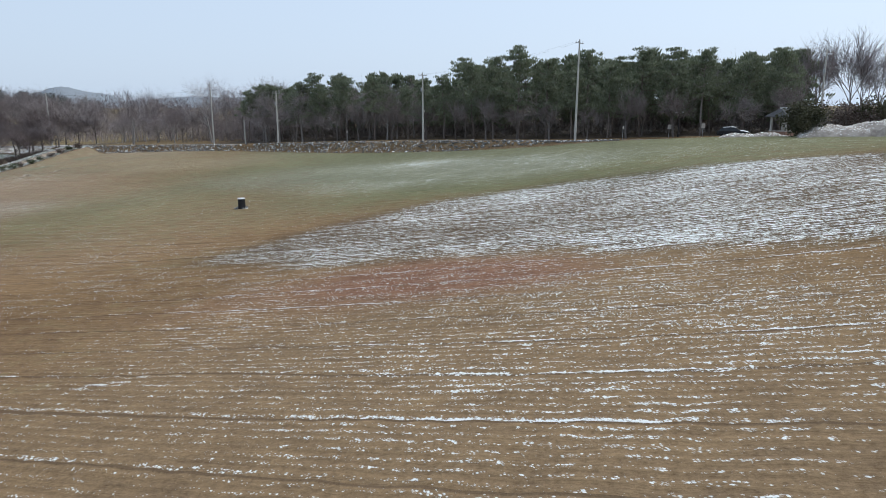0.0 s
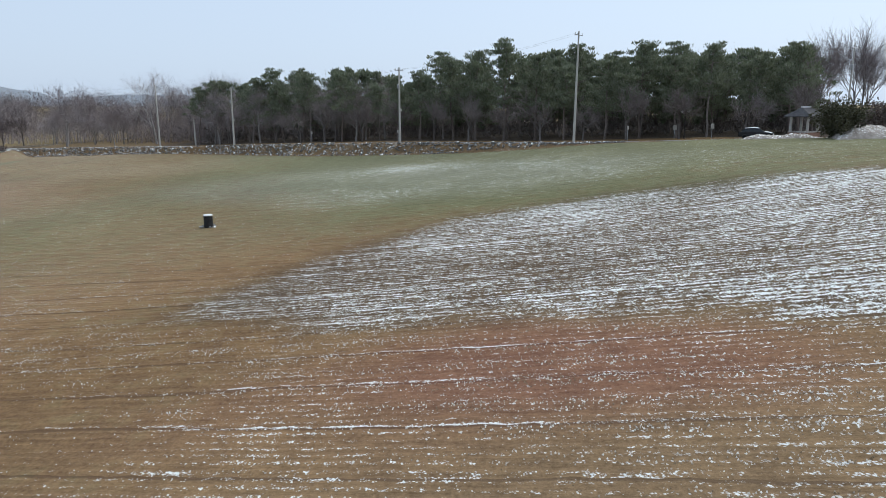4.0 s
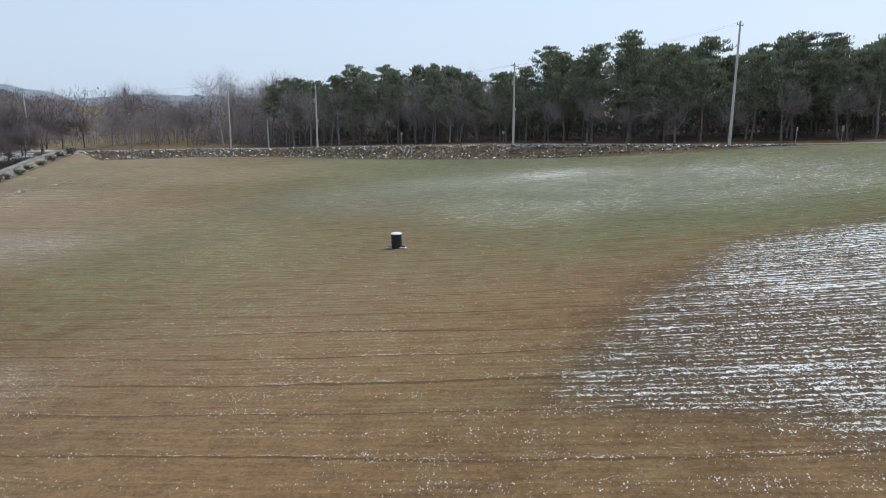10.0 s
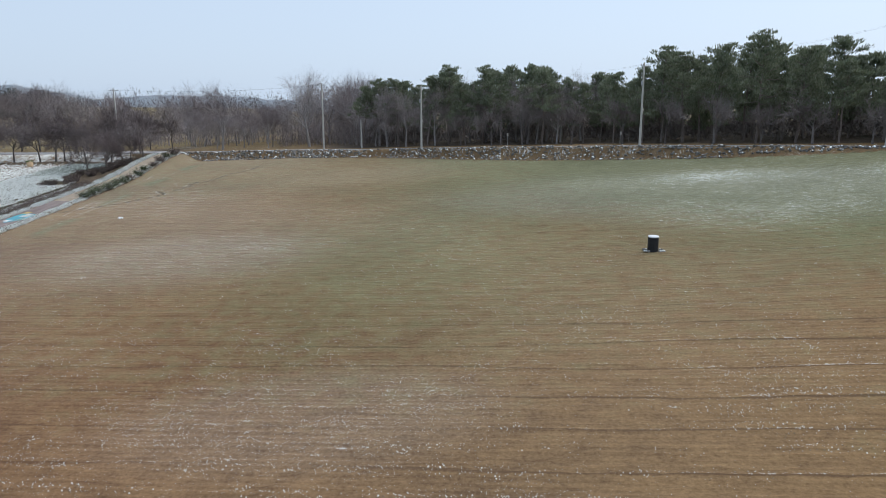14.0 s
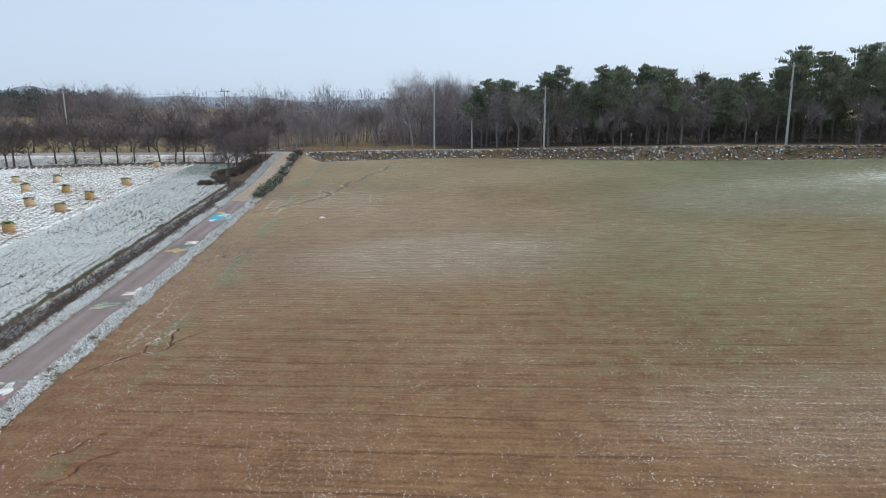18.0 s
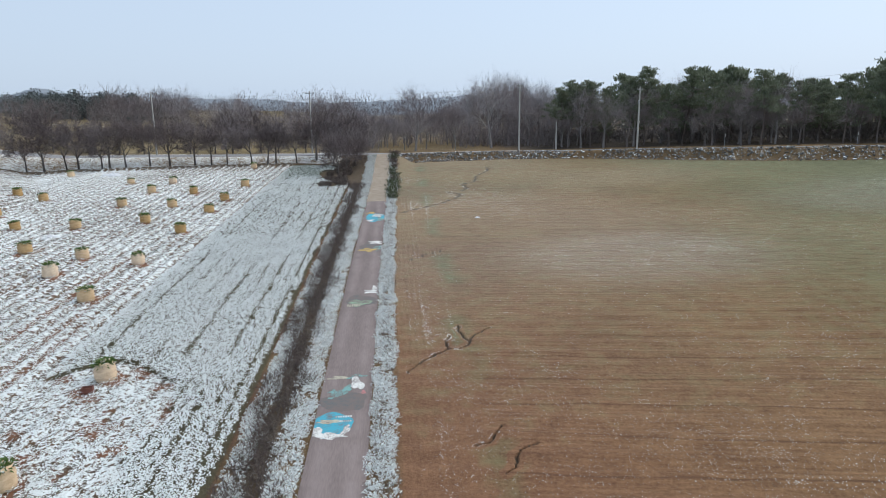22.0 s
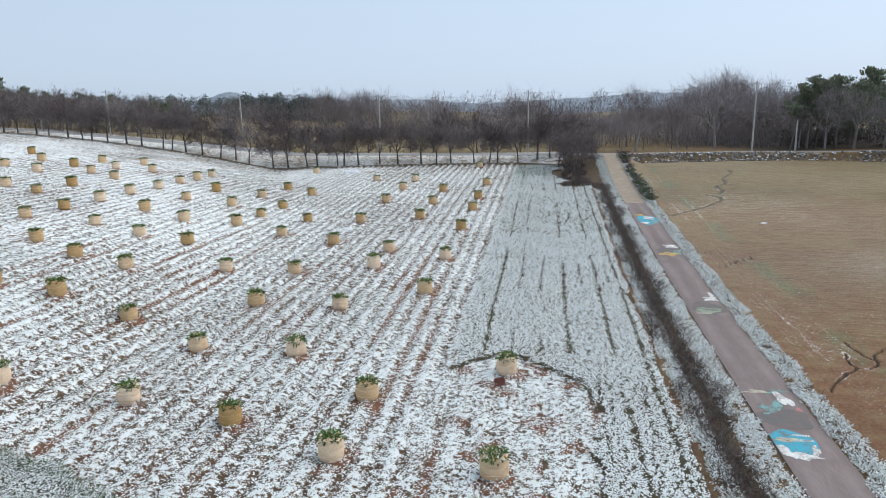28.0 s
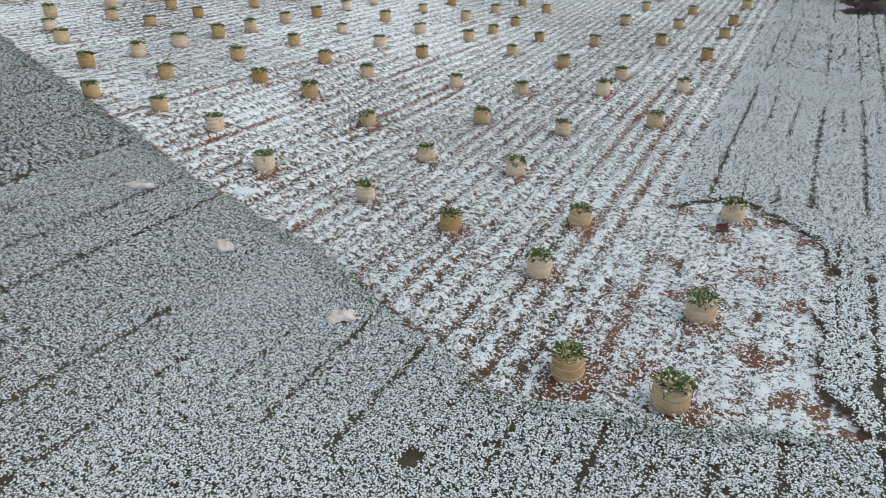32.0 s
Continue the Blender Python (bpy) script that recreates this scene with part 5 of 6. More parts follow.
for i, y in enumerate((108.6, 110.4, 112.6, 114.8, 117.5, 120.2, 122.6, 126, 129.5, 132.8, 136.5, 140, 143)):
    big = (1.5, 1.7, 1.6, 1.8, 1.6, 1.9, 1.5, 1.7, 1.6, 1.4, 1.7, 1.8, 2.0)[i]
    shrub(float(verge_x(y, 1.9)) + rs.uniform(-0.2, 0.3), y, big, (0, 1, 1, 0, 1, 0, 2, 0, 1, 2, 2, 0, 2)[i], "low dark green and brown shrub beside the dirt ramp", "shrubs along the ramp", 0.62)
for i in range(36):
    y = rs.uniform(117, 146)
    shrub(-82.6 - rs.uniform(0, 3.6), y, rs.uniform(0.9, 1.5), 2, "leafless dark brown thicket on the bank by the ramp", "thickets on the bank", 0.8)

# ---------------------------------------------------------------- paintings on the lane


def paint(name, colour, wear):
    m, nodes, links, bs = material(name, 0.85)
    pos = nodes.new("ShaderNodeNewGeometry").outputs["Position"]
    n = calc(nodes, links, "ADD", calc(nodes, links, "MULTIPLY", tex(nodes, links, pos, 2.2, 5), 0.5), calc(nodes, links, "MULTIPLY", tex(nodes, links, pos, 16, 5), 0.5))
    f = rng(nodes, links, n, 0.62 - wear - 0.06, 0.62 - wear + 0.10)
    links.new(blend(nodes, links, f, colour, (0.19, 0.155, 0.142)), bs.inputs["Base Color"])
    return m


P_BLUE = paint("sky_blue_paint", (0.075, 0.39, 0.50), 0.08)
P_WHITE = paint("white_paint", (0.76, 0.76, 0.72), 0.10)
P_TEAL = paint("teal_paint", (0.20, 0.42, 0.40), 0.14)
P_SLATE = paint("slate_paint", (0.135, 0.145, 0.145), 0.17)
P_OCHRE = paint("ochre_paint", (0.62, 0.43, 0.13), 0.11)
P_CREAM = paint("cream_paint", (0.55, 0.52, 0.40), 0.12)
P_GREEN = paint("green_paint", (0.29, 0.42, 0.29), 0.16)
P_PINK = paint("pink_paint", (0.55, 0.22, 0.22), 0.05)


def lane_top(x, y):
    k = (x - float(verge_x(y, 0))) / 2.4
    return at(float(verge_x(y, 0)), y) + 0.06 + 0.02 * (1 - 4 * k * k)


def splash(name, parent, cx, cy, rx, ry, mat, lift, seed, rough=0.12, turn=0.0, lobes=3, label=""):
    """A flat painted patch with an uneven outline, lying on the lane."""
    r = random.Random(seed)
    ph = [r.uniform(0, 6.28) for _ in range(4)]
    s, n = Shape(), 28
    s.v.append((cx, cy, lane_top(cx, cy) + lift))
    ct, st = math.cos(radians(turn)), math.sin(radians(turn))
    for ring in (0.5, 1.0):
        for j in range(n):
            a = 6.2832 * j / n
            k = ring * (1 + rough * math.sin(lobes * a + ph[0]) + rough * 0.6 * math.sin((lobes + 2) * a + ph[1]) + rough * 0.3 * math.sin(9 * a + ph[2]))
            u, v = rx * k * math.cos(a), ry * k * math.sin(a)
            px_, py_ = cx + u * ct - v * st, cy + u * st + v * ct
            px_ = max(min(px_, float(verge_x(py_, 1.17))), float(verge_x(py_, -1.17)))
            s.v.append((px_, py_, lane_top(px_, py_) + lift))
    s.f += [(0, 1 + j, 1 + (j + 1) % n) for j in range(n)]
    s.f += [(1 + j, 1 + n + j, 1 + n + (j + 1) % n, 1 + (j + 1) % n) for j in range(n)]
    part(name, s.pair(), mat, parent, label)


def bars(parent, cx, cy, wide, deep, count, mat, lift):
    """Small upright strokes where lettering is too worn to read."""
    for i in range(count):
        s = Shape()
        x0 = cx - wide / 2 + wide * i / count
        x1 = x0 + wide / count * 0.62
        s.v = [(a, b, lane_top(a, b) + lift) for a, b in ((x0, cy - deep / 2), (x1, cy - deep / 2), (x1, cy + deep / 2), (x0, cy + deep / 2))]
        s.f = [(0, 1, 2, 3)]
        part("letter_stroke", s.pair(), mat, parent)


def mural(label):
    m = new("lane_painting")
    return tagged(m, label, "road painting", "paintings on the lane")


m = mural("sky-blue painting with a white bird shape on the lane")
splash("blue_field", m, -78.86, 52.15, 0.92, 1.12, P_BLUE, 0.005, 1, 0.05, 0, 4)
splash("white_wing", m, -79.35, 51.55, 0.22, 0.55, P_WHITE, 0.009, 2, 0.25, 28)
splash("white_body", m, -78.85, 51.22, 0.62, 0.24, P_WHITE, 0.009, 3, 0.22, -6, 4)
splash("white_wing", m, -78.22, 51.62, 0.14, 0.48, P_WHITE, 0.009, 4, 0.25, -18)
splash("cream_band", m, -79.0, 52.45, 0.50, 0.18, P_CREAM, 0.009, 5, 0.2, 0, 5)
bars(m, -78.35, 52.85, 0.75, 0.16, 7, P_WHITE, 0.009)
bars(m, -78.25, 52.45, 0.55, 0.14, 6, P_WHITE, 0.009)
m = mural("worn teal and white winged figure painted on the lane")
splash("dark_field", m, -78.5, 54.3, 1.15, 0.95, P_SLATE, 0.005, 6, 0.1, 0, 3)
splash("teal_swirl", m, -78.55, 55.4, 0.22, 0.95, P_TEAL, 0.009, 7, 0.25, -32)
splash("teal_swirl", m, -78.95, 55.2, 0.34, 0.42, P_TEAL, 0.0085, 8, 0.3, 10)
splash("teal_limb", m, -78.0, 57.0, 0.42, 0.22, P_TEAL, 0.009, 9, 0.3, 12)
splash("white_body", m, -77.95, 56.2, 0.28, 0.75, P_WHITE, 0.012, 10, 0.2, 14, 3)
splash("pink_mark", m, -77.6, 55.2, 0.11, 0.18, P_PINK, 0.009, 11, 0.2)
splash("grey_trail", m, -78.9, 56.9, 0.55, 0.16, P_CREAM, 0.008, 12, 0.25)
m = mural("faded green and white painting on the lane")
splash("green_field", m, -78.35, 69.0, 1.05, 1.25, P_SLATE, 0.005, 13, 0.12)
splash("green_swirl", m, -78.4, 68.6, 0.75, 0.6, P_GREEN, 0.0085, 14, 0.25)
splash("white_figure", m, -77.7, 71.0, 0.45, 0.42, P_WHITE, 0.009, 15, 0.35, 20, 4)
splash("white_figure", m, -77.5, 71.9, 0.16, 0.5, P_WHITE, 0.0125, 16, 0.2)
bars(m, -78.75, 68.1, 0.9, 0.5, 6, P_CREAM, 0.012)
m = mural("ochre and teal painting with a white cloud on the lane")
splash("teal_field", m, -78.1, 84.3, 1.0, 1.6, P_SLATE, 0.005, 17, 0.12)
splash("ochre_figure", m, -78.3, 83.0, 0.8, 0.55, P_OCHRE, 0.009, 18, 0.3, 5, 4)
splash("white_cloud", m, -77.75, 85.7, 0.55, 0.65, P_WHITE, 0.009, 19, 0.28, 0, 4)
splash("teal_swirl", m, -77.5, 83.6, 0.3, 0.9, P_TEAL, 0.0085, 20, 0.25)
m = mural("blue pond with white shapes painted on the lane")
splash("blue_field", m, -78.05, 97.2, 1.05, 2.3, P_BLUE, 0.005, 21, 0.08)
splash("white_cloud", m, -77.8, 98.2, 0.5, 0.8, P_WHITE, 0.009, 22, 0.3, 0, 4)
splash("white_cloud", m, -78.5, 95.6, 0.35, 0.45, P_WHITE, 0.009, 23, 0.3)
splash("ochre_edge", m, -78.6, 99.7, 0.5, 0.5, P_OCHRE, 0.009, 24, 0.25)
splash("teal_swirl", m, -77.5, 96.2, 0.3, 0.9, P_TEAL, 0.0085, 25, 0.25)

# ---------------------------------------------------------------- stone bank below the road


def rock_mesh(seed, flat=0.7):
    r = random.Random(seed)
    bm = bmesh.new()
    bmesh.ops.create_icosphere(bm, subdivisions=1, radius=0.5)
    for v in bm.verts:
        v.co *= r.uniform(0.72, 1.18)
        v.co.z *= flat
    me = bpy.data.meshes.new("stone")
    bm.to_mesh(me)
    bm.free()
    me.materials.append(M_ROCK)
    return me


ROCKS = [rock_mesh(200 + i) for i in range(8)]
rb = random.Random(9)
bank = tagged(new("stone_bank"), "rough grey stone bank dusted with snow below the road", "embankment", kind="structure")
extra, count = Shape(), 0
x = -75.5
while x < 27:
    for _ in range(9):
        s_ = rb.uniform(-2.4, -0.15)
        a, b = along_edge(x + rb.uniform(-0.4, 0.4), s_)
        if -43.5 < x < -38 and rb.random() < 0.75 or -20 < x < 8 and rb.random() < 0.2 or x > 8 and s_ < -1.6:
            continue
        k = rb.uniform(0.2, 0.58)
        mtx = pose(a, b, at(a, b) + 0.06, rb.uniform(-30, 30), rb.uniform(-30, 30), rb.uniform(0, 360)) @ Matrix.Diagonal((k, k * rb.uniform(0.7, 1.2), k, 1))
        me = rb.choice(ROCKS)
        if count < 300 and x > -60 and rb.random() < 0.3:
            o = part("stone", me, None, bank)
            o.matrix_basis = mtx
            count += 1
        else:
            j = len(extra.v)
            extra.v += [tuple(mtx @ v.co) for v in me.vertices]
            extra.f += [tuple(j + i for i in p.vertices) for p in me.polygons]
    x += 0.42
tagged(part("rubble", extra.pair(), M_ROCK, bank, "smaller stones heaped in the bank"), kind="stuff")

# ---------------------------------------------------------------- single things in the fields

M_BLACK = two_tone("black_pipe", (0.012, 0.012, 0.014), (0.03, 0.03, 0.032), 3, 0.6)
M_LID = two_tone("snowed_lid", (0.74, 0.77, 0.8), (0.84, 0.86, 0.88), 3, 0.8, relief=0.3)
M_CLOTH = two_tone("limp_sacking", (0.55, 0.44, 0.34), (0.86, 0.82, 0.78), 2.5, 0.9, vary=0.15, relief=0.3)
M_WHITE = two_tone("white_sheet", (0.70, 0.72, 0.74), (0.82, 0.83, 0.85), 2.5, 0.7)
M_REDBOX = two_tone("faded_red_crate", (0.15, 0.055, 0.04), (0.24, 0.10, 0.075), 4, 0.7)
M_BRICK = two_tone("brick_wall", (0.20, 0.11, 0.08), (0.33, 0.21, 0.16), 3, 0.9)
M_TILE = two_tone("dark_roof_tile", (0.05, 0.05, 0.055), (0.13, 0.13, 0.135), 2, 0.8)
M_STONE = two_tone("dressed_stone", (0.36, 0.34, 0.31), (0.50, 0.48, 0.44), 2, 0.85)

gz = at(-20.0, 68.5)
w = thing("well_casing", -20.0, 68.5, gz, "black standing pipe with a snow-white lid on the sown field", "well pipe")
s = Shape()
lathe(s, [(0.37, -0.3), (0.37, 0.0), (0.375, 0.5), (0.37, 1.02), (0.34, 1.03)], 22)
part("pipe", s.pair(), M_BLACK, w)
s = Shape()
lathe(s, [(0.385, 1.0), (0.39, 1.05), (0.35, 1.09), (0.2, 1.11)], 22)
part("lid", s.pair(), M_LID, w, "lid white with snow")
for i in range(15):
    a, q = rb.uniform(0, 6.28), rb.uniform(0.45, 0.85)
    o = thing("stone", -20 + q * math.cos(a), 68.5 + q * math.sin(a), gz, "small grey stone beside the black pipe", "stone", "stones round the pipe")
    o = part("rock", ROCKS[i % 8], None, o)
    k = rb.uniform(0.15, 0.36)
    o.matrix_basis = pose(0, 0, 0.05, 20 * i, 10, 50 * i) @ Matrix.Diagonal((k, k, k, 1))


def rag(name, x, y, wide, deep, high, mat, label, category, seed, turn, lift=0.02):
    """A crumpled cloth or sheet lying on the ground, with folds and thickness."""
    r = random.Random(seed)
    ph = [r.uniform(0, 6.28) for _ in range(5)]
    n, m_, s = 16, 10, Shape()
    for side in (0, 1):
        for j in range(m_):
            for i in range(n):
                u, v = i / (n - 1) * 2 - 1, j / (m_ - 1) * 2 - 1
                k = max(0.0, 1 - u * u) * max(0.0, 1 - v * v)
                z = high * (k ** 0.6) * (0.6 + 0.4 * math.sin(5 * u + ph[0] + 2 * v) * math.sin(4 * v + ph[1]) + 0.25 * math.sin(11 * u + 7 * v + ph[2]))
                s.v.append((u * wide / 2 * (1 + 0.14 * math.sin(3 * v + ph[3])), v * deep / 2 * (1 + 0.22 * math.sin(4 * u + ph[4])), (z if side else -0.1)))
    q = n * m_
    s.f = [(j * n + i + q, j * n + i + 1 + q, (j + 1) * n + i + 1 + q, (j + 1) * n + i + q) for j in range(m_ - 1) for i in range(n - 1)]
    edge = [i for i in range(n)] + [j * n + n - 1 for j in range(1, m_)] + [(m_ - 1) * n + i for i in range(n - 2, -1, -1)] + [j * n for j in range(m_ - 2, 0, -1)]
    s.f += [(a, b, b + q, a + q) for a, b in zip(edge, edge[1:] + edge[:1])]
    ob = part(name, mesh_of(name, *s.pair(), mat, True), None)
    ob.matrix_basis = pose(x, y, at(x, y) + lift, 0, 0, turn)
    return tagged(ob, label, category)


rag("empty_sack", -117.8, 46.2, 1.5, 0.5, 0.22, M_CLOTH, "limp empty pale sack thrown over the snowy crop", "sack", 1, 20, 0.42)
rag("empty_sack", -111.0, 44.8, 1.2, 0.6, 0.3, M_CLOTH, "crumpled empty tan sack thrown over the snowy crop", "sack", 2, -10, 0.42)
rag("empty_sack", -102.9, 42.9, 1.0, 0.6, 0.3, M_CLOTH, "crumpled empty pale sack thrown over the snowy crop", "sack", 3, 35, 0.42)
rag("plastic_sheet", -114.5, 49.8, 1.5, 0.8, 0.15, M_WHITE, "flat white plastic sheet lying on the lifted beds", "sheet", 4, 25)
rag("plastic_sheet", -122.4, 138.6, 3.0, 1.6, 0.7, M_WHITE, "white plastic sheet heaped at the far end of the beds", "sheet", 5, 5)
rag("plastic_sheet", -109.6, 92.0, 1.6, 0.6, 0.3, M_WHITE, "small torn white sheet between the sacks", "sheet", 6, 40)
rag("rag", -67.0, 95.5, 0.5, 0.3, 0.15, M_WHITE, "scrap of white plastic on the sown field", "rag", 7, 5)
s = Shape()
s.box(-0.26, -0.18, 0.02, 0.26, 0.18, 0.05)
for a in ((-0.26, -0.18, 0.05, 0.26, -0.15, 0.3), (-0.26, 0.15, 0.05, 0.26, 0.18, 0.3), (-0.26, -0.15, 0.05, -0.23, 0.15, 0.3), (0.23, -0.15, 0.05, 0.26, 0.15, 0.3)):
    s.box(*a)
c = part("crate", s.pair(), M_REDBOX)
c.matrix_basis = pose(-91.0, 56.9, at(-91, 56.9), 0, 0, 12)
tagged(c, "small faded red crate beside a sack in the lifted field", "crate")

# ---------------------------------------------------------------- roadside things in the east


def sign(x, y, high, wide, tall, mat, label):
    p = thing("road_sign", x, y, at(x, y), label, "sign", "", 35)
    s = Shape()
    lathe(s, [(0.04, -0.2), (0.04, high)], 8)
    part("post", s.pair(), M_STEEL, p)
    s = Shape()
    s.box(-wide / 2, -0.06, high - tall, wide / 2, -0.045, high)
    part("board", s.pair(), mat, p)


for x, back, h, w_, t_ in ((27.0, 0.6, 2.0, 0.35, 0.45), (30.5, 7.2, 1.9, 0.9, 0.65), (34.5, 7.2, 1.9, 0.9, 0.65), (-6.0, 7.0, 2.0, 0.5, 0.5), (-22, 7.2, 2.2, 0.4, 0.5)):
    a, b = along_edge(x, back)
    sign(a, b, h, w_, t_, M_STONE, "small pale board on a steel post beside the road")


def wire(a, b, sag, label):
    s = Shape()
    a, b = Vector(a), Vector(b)
    s.tube([a.lerp(b, i / 12) - Vector((0, 0, sag * 4 * (i / 12) * (1 - i / 12))) for i in range(13)], [0.006] * 13, 4, False)
    tagged(part("power_cable", s.pair(), M_BLACK), label, "cable", "cables between the poles")


for (x0, y0, h0, *_), (x1, y1, h1, *_) in zip(POLES[:8], POLES[1:9]):
    for k in (-0.7, 0.7):
        wire((x0 + k * 0.6, y0 + k * 0.5, at(x0, y0) + h0 - 0.35), (x1 + k * 0.6, y1 + k * 0.5, at(x1, y1) + h1 - 0.35), 0.7, "thin black overhead cable strung between utility poles")


def pavilion(x, y, turn):
    p = thing("pavilion", x, y, at(x, y), "small open pavilion with brick base and dark tiled roof", "pavilion", "", turn)
    p.scale = (0.74, 0.74, 0.86)
    s = Shape()
    s.box(-2.0, -1.6, -0.2, 2.0, 1.6, 0.95)
    part("base_wall", s.pair(), M_BRICK, p)
    s = Shape()
    s.box(-2.08, -1.68, 0.95, 2.08, 1.68, 1.05)
    part("coping", s.pair(), M_STONE, p)
    for a in (-1.7, 1.7):
        for b in (-1.35, 1.35):
            s = Shape()
            s.box(a - 0.16, b - 0.16, 1.05, a + 0.16, b + 0.16, 3.1)
            part("pillar", s.pair(), M_STONE, p)
    s = Shape()
    s.v = [(-2.6, -2.2, 3.1), (2.6, -2.2, 3.1), (2.6, 2.2, 3.1), (-2.6, 2.2, 3.1), (-2.6, -2.2, 3.22), (2.6, -2.2, 3.22), (2.6, 2.2, 3.22), (-2.6, 2.2, 3.22), (-1.4, 0, 4.4), (1.4, 0, 4.4)]
    s.f = [(3, 2, 1, 0), (0, 1, 5, 4), (1, 2, 6, 5), (2, 3, 7, 6), (3, 0, 4, 7), (4, 5, 9, 8), (5, 6, 9), (6, 7, 8, 9), (7, 4, 8)]
    part("roof", s.pair(), M_TILE, p)
    s = Shape()
    s.box(-1.45, -0.12, 4.36, 1.45, 0.12, 4.52)
    part("roof_ridge", s.pair(), M_LID, p, "ridge white with snow")


pavilion(46.2, 87.2, 30)


def heap(name, x, y, wide, deep, high, turn, mat, label, category, seed):
    s, n, m_ = Shape(), 40, 16
    r = random.Random(seed)
    ph = [r.uniform(0, 6.28) for _ in range(4)]
    for j in range(m_):
        for i in range(n):
            u, v = i / (n - 1) * 2 - 1, j / (m_ - 1) * 2 - 1
            k = max(0.0, 1 - abs(u) ** 3) * max(0.0, 1 - v * v)
            z = high * k ** 0.7 * (0.8 + 0.2 * math.sin(6 * u + ph[0]) + 0.1 * math.sin(17 * u + 5 * v + ph[1])) + 0.12 * k * math.sin(23 * u + 19 * v + ph[2])
            s.v.append((u * wide / 2, v * deep / 2, z - 0.15))
    s.f = [(j * n + i, j * n + i + 1, (j + 1) * n + i + 1, (j + 1) * n + i) for j in range(m_ - 1) for i in range(n - 1)]
    ob = part(name, mesh_of(name, *s.pair(), mat, True), None)
    ob.matrix_basis = pose(x, y, at(x, y), 0, 0, turn)
    return tagged(ob, label, category)


M_HEAP = snowy("snowed_earth", (0.22, 0.19, 0.165), (0.38, 0.345, 0.31), 1.5, 0.08, 6.0, per_island=0.0)
heap("earth_mound", 49.5, 72.5, 17, 5.5, 2.0, -25, M_HEAP, "long snow-dusted heap of pale earth beside the road", "earth heap", 1)
heap("rubble_mound", 39.0, 79.6, 8.5, 2.2, 0.6, -35, M_HEAP, "low heap of snow-covered rubble and boards", "rubble heap", 2)


M_CAR = two_tone("black_car_paint", (0.012, 0.012, 0.014), (0.022, 0.022, 0.025), 2, 0.25, relief=0)
M_GLASS = two_tone("dark_car_glass", (0.02, 0.024, 0.028), (0.04, 0.045, 0.05), 2, 0.08, relief=0)
M_LAMP = two_tone("lamp_glass", (0.6, 0.6, 0.6), (0.75, 0.75, 0.75), 2, 0.2, relief=0)


def loft(rings):
    """A closed skin through rings of equal length."""
    s, n = Shape(), len(rings[0])
    for ring in rings:
        s.v += ring
    for k in range(len(rings) - 1):
        s.f += [(k * n + j, k * n + (j + 1) % n, (k + 1) * n + (j + 1) % n, (k + 1) * n + j) for j in range(n)]
    s.f += [tuple(range(n))[::-1], tuple((len(rings) - 1) * n + j for j in range(n))]
    return s


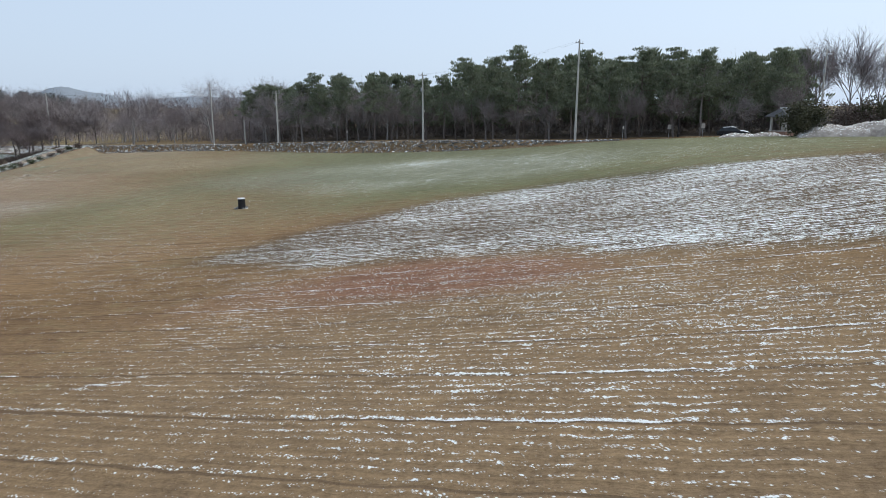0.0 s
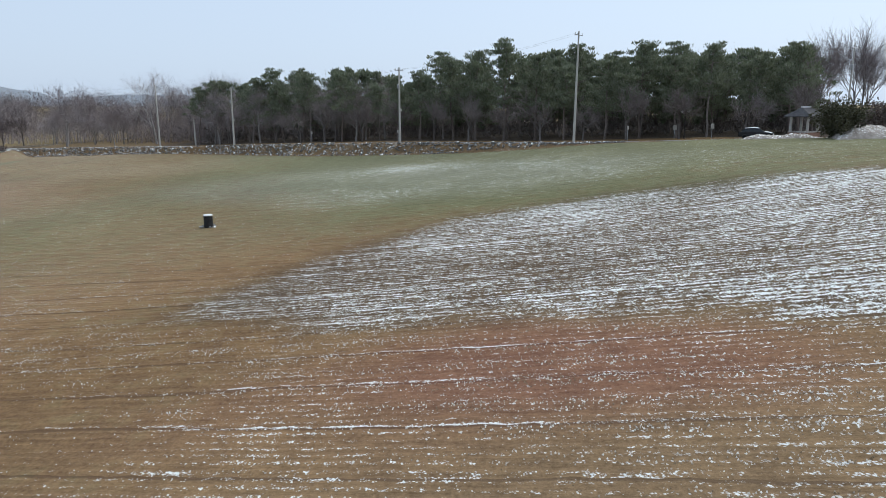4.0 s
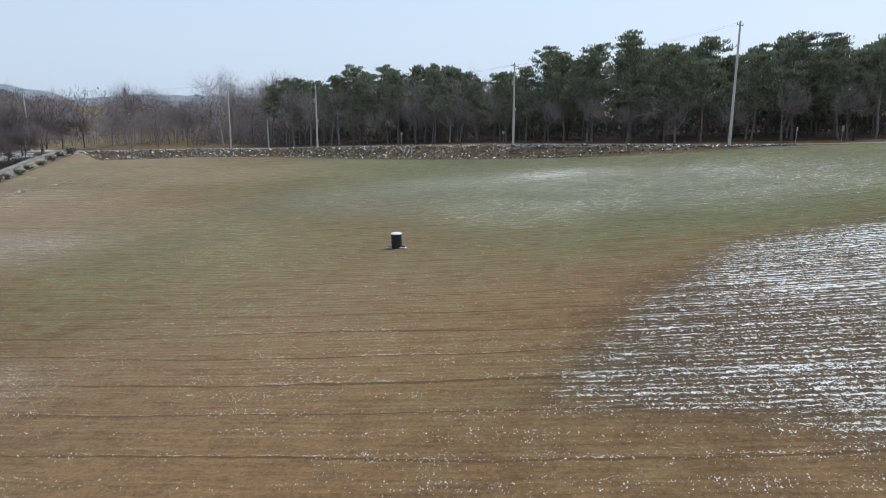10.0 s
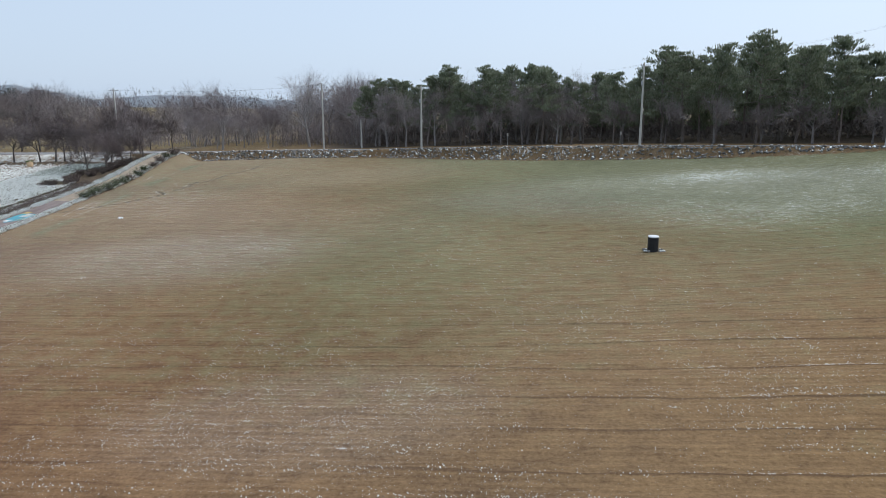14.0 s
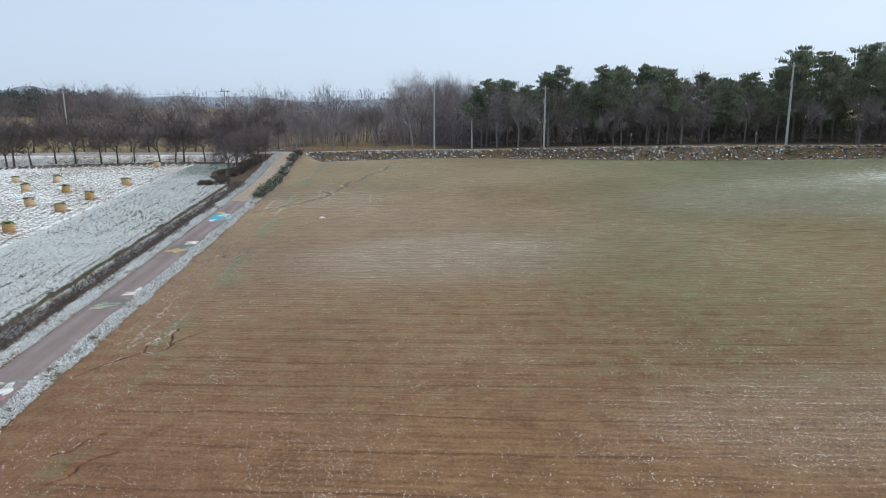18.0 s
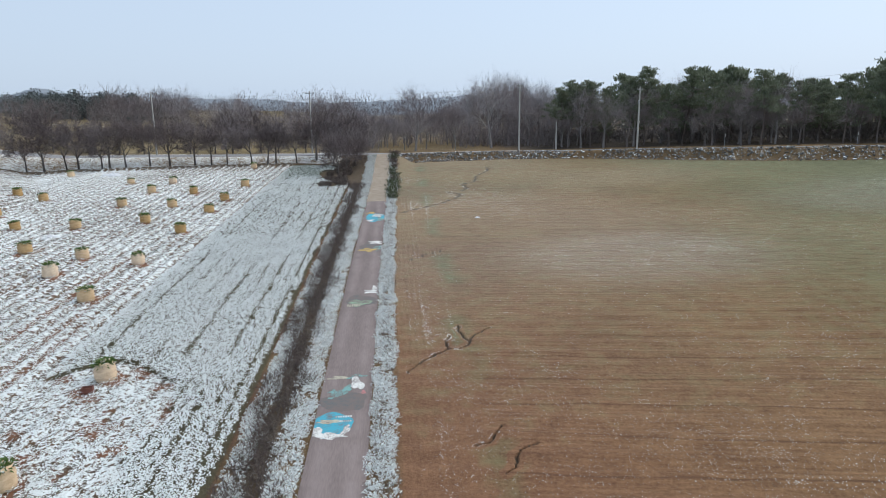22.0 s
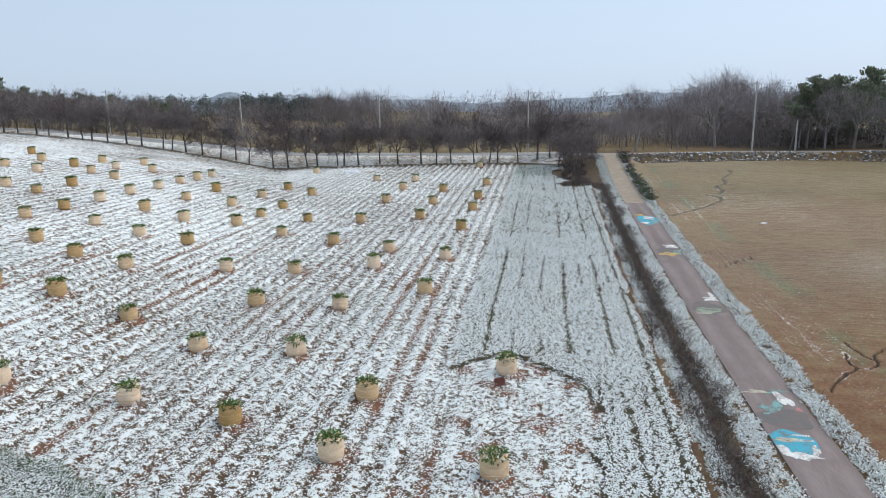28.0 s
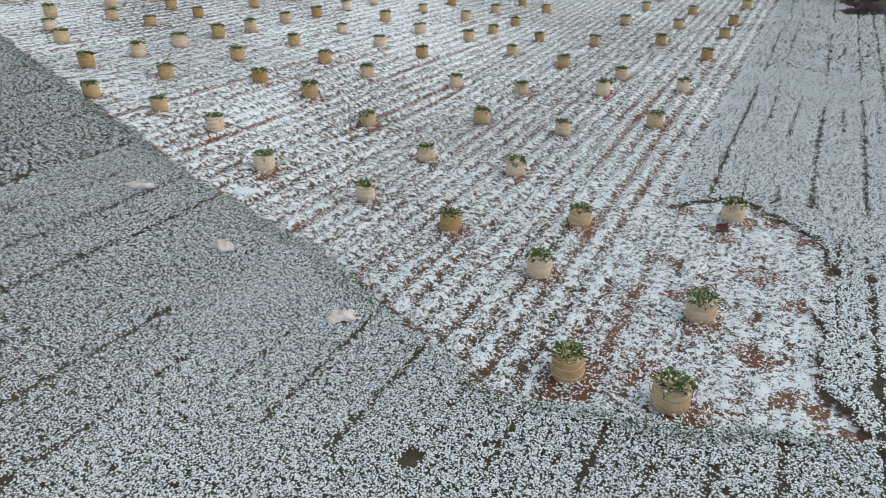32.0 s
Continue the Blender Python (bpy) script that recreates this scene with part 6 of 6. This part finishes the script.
def car(x, y, turn):
    p = thing("parked_car", x, y, at(x, y), "parked black car with snow on its bonnet and roof", "car", "", turn)
    prof = ((-2.1, 0.42, 0.72), (-2.0, 0.3, 0.92), (-1.2, 0.26, 0.98), (0.6, 0.26, 0.96), (1.5, 0.27, 0.88), (2.05, 0.32, 0.74), (2.15, 0.42, 0.6))
    rings = []
    for a, lo, hi in prof:
        w = 0.86 - 0.1 * (abs(a) / 2.15) ** 4
        rings.append([(a, -w + 0.1, lo), (a, w - 0.1, lo), (a, w, lo + 0.12), (a, w, hi - 0.1), (a, w - 0.08, hi), (a, -w + 0.08, hi), (a, -w, hi - 0.1), (a, -w, lo + 0.12)])
    p.scale = (0.86, 0.86, 0.86)
    part("body", loft(rings).pair(), M_CAR, p)
    rings = [[(a, -w, 0.95), (a, w, 0.95), (a, w - 0.1, z), (a, -w + 0.1, z)] for a, w, z in ((-1.75, 0.74, 1.0), (-1.35, 0.76, 1.38), (-0.2, 0.76, 1.46), (0.4, 0.76, 1.38), (1.0, 0.74, 1.0))]
    part("cabin", loft(rings).pair(), M_GLASS, p, "dark glazed cabin")
    rings = [[(a, -w, z), (a, w, z), (a, w - 0.05, z + 0.05), (a, -w + 0.05, z + 0.05)] for a, w, z in ((-1.3, 0.62, 1.37), (-0.2, 0.66, 1.46), (0.35, 0.62, 1.39))]
    part("roof", loft(rings).pair(), M_LID, p, "roof white with snow")
    rings = [[(a, -0.7, z), (a, 0.7, z), (a, 0.62, z + 0.06), (a, -0.62, z + 0.06)] for a, z in ((1.05, 0.92), (1.5, 0.88), (2.0, 0.74))]
    part("bonnet_snow", loft(rings).pair(), M_LID, p, "snow lying on the bonnet")
    for a in (-1.3, 1.35):
        for b in (-0.8, 0.8):
            s = Shape()
            s.tube([Vector((a, b - 0.1, 0.32)), Vector((a, b - 0.09, 0.32)), Vector((a, b + 0.09, 0.32)), Vector((a, b + 0.1, 0.32))], [0.25, 0.32, 0.32, 0.25], 16)
            w = part("wheel", s.pair(), M_BLACK, p)
            s = Shape()
            s.tube([Vector((a, b - 0.105, 0.32)), Vector((a, b + 0.105, 0.32))], [0.19, 0.19], 12)
            part("rim", s.pair(), M_STEEL, w)
    for b in (-0.62, 0.62):
        s = Shape()
        s.box(2.08, b - 0.14, 0.6, 2.17, b + 0.14, 0.7)
        part("headlight", s.pair(), M_LAMP, p)


car(37.6, 83.0, -32)


def park_lamp(x, y):
    p = thing("park_lamp", x, y, at(x, y), "slim dark lamp post with two pale globes by the wood", "street lamp")
    s = Shape()
    lathe(s, [(0.1, -0.1), (0.09, 0.4), (0.05, 0.5), (0.045, 3.6)], 10)
    part("post", s.pair(), M_BLACK, p)
    for k in (-0.45, 0.45):
        s = Shape()
        s.tube([Vector((0, 0, 3.3)), Vector((k * 0.7, 0, 3.5)), Vector((k, 0, 3.45))], [0.025] * 3, 6)
        part("arm", s.pair(), M_BLACK, p)
        s = Shape()
        s.tube([Vector((k, 0, 3.45 + 0.05 * i)) for i in range(7)], [0.05, 0.13, 0.17, 0.18, 0.17, 0.13, 0.04], 12)
        part("globe", s.pair(), M_LAMP, p)


a_, b_ = along_edge(31.5, 7.6)
park_lamp(a_, b_)
for i, (x, y, k) in enumerate(((42.5, 76.0, 3.8), (52.0, 82, 4.4), (55.4, 81.4, 4.8), (59, 80.4, 4.6), (62.6, 79.4, 5.0), (66.4, 78.4, 4.5), (70, 77.2, 4.9), (74, 76, 4.8))):
    shrub(x, y, k, 3 if i in (0, 2, 4, 7) else 4, "big dense dark bush behind the earth heap", "hedge bushes", 0.95)
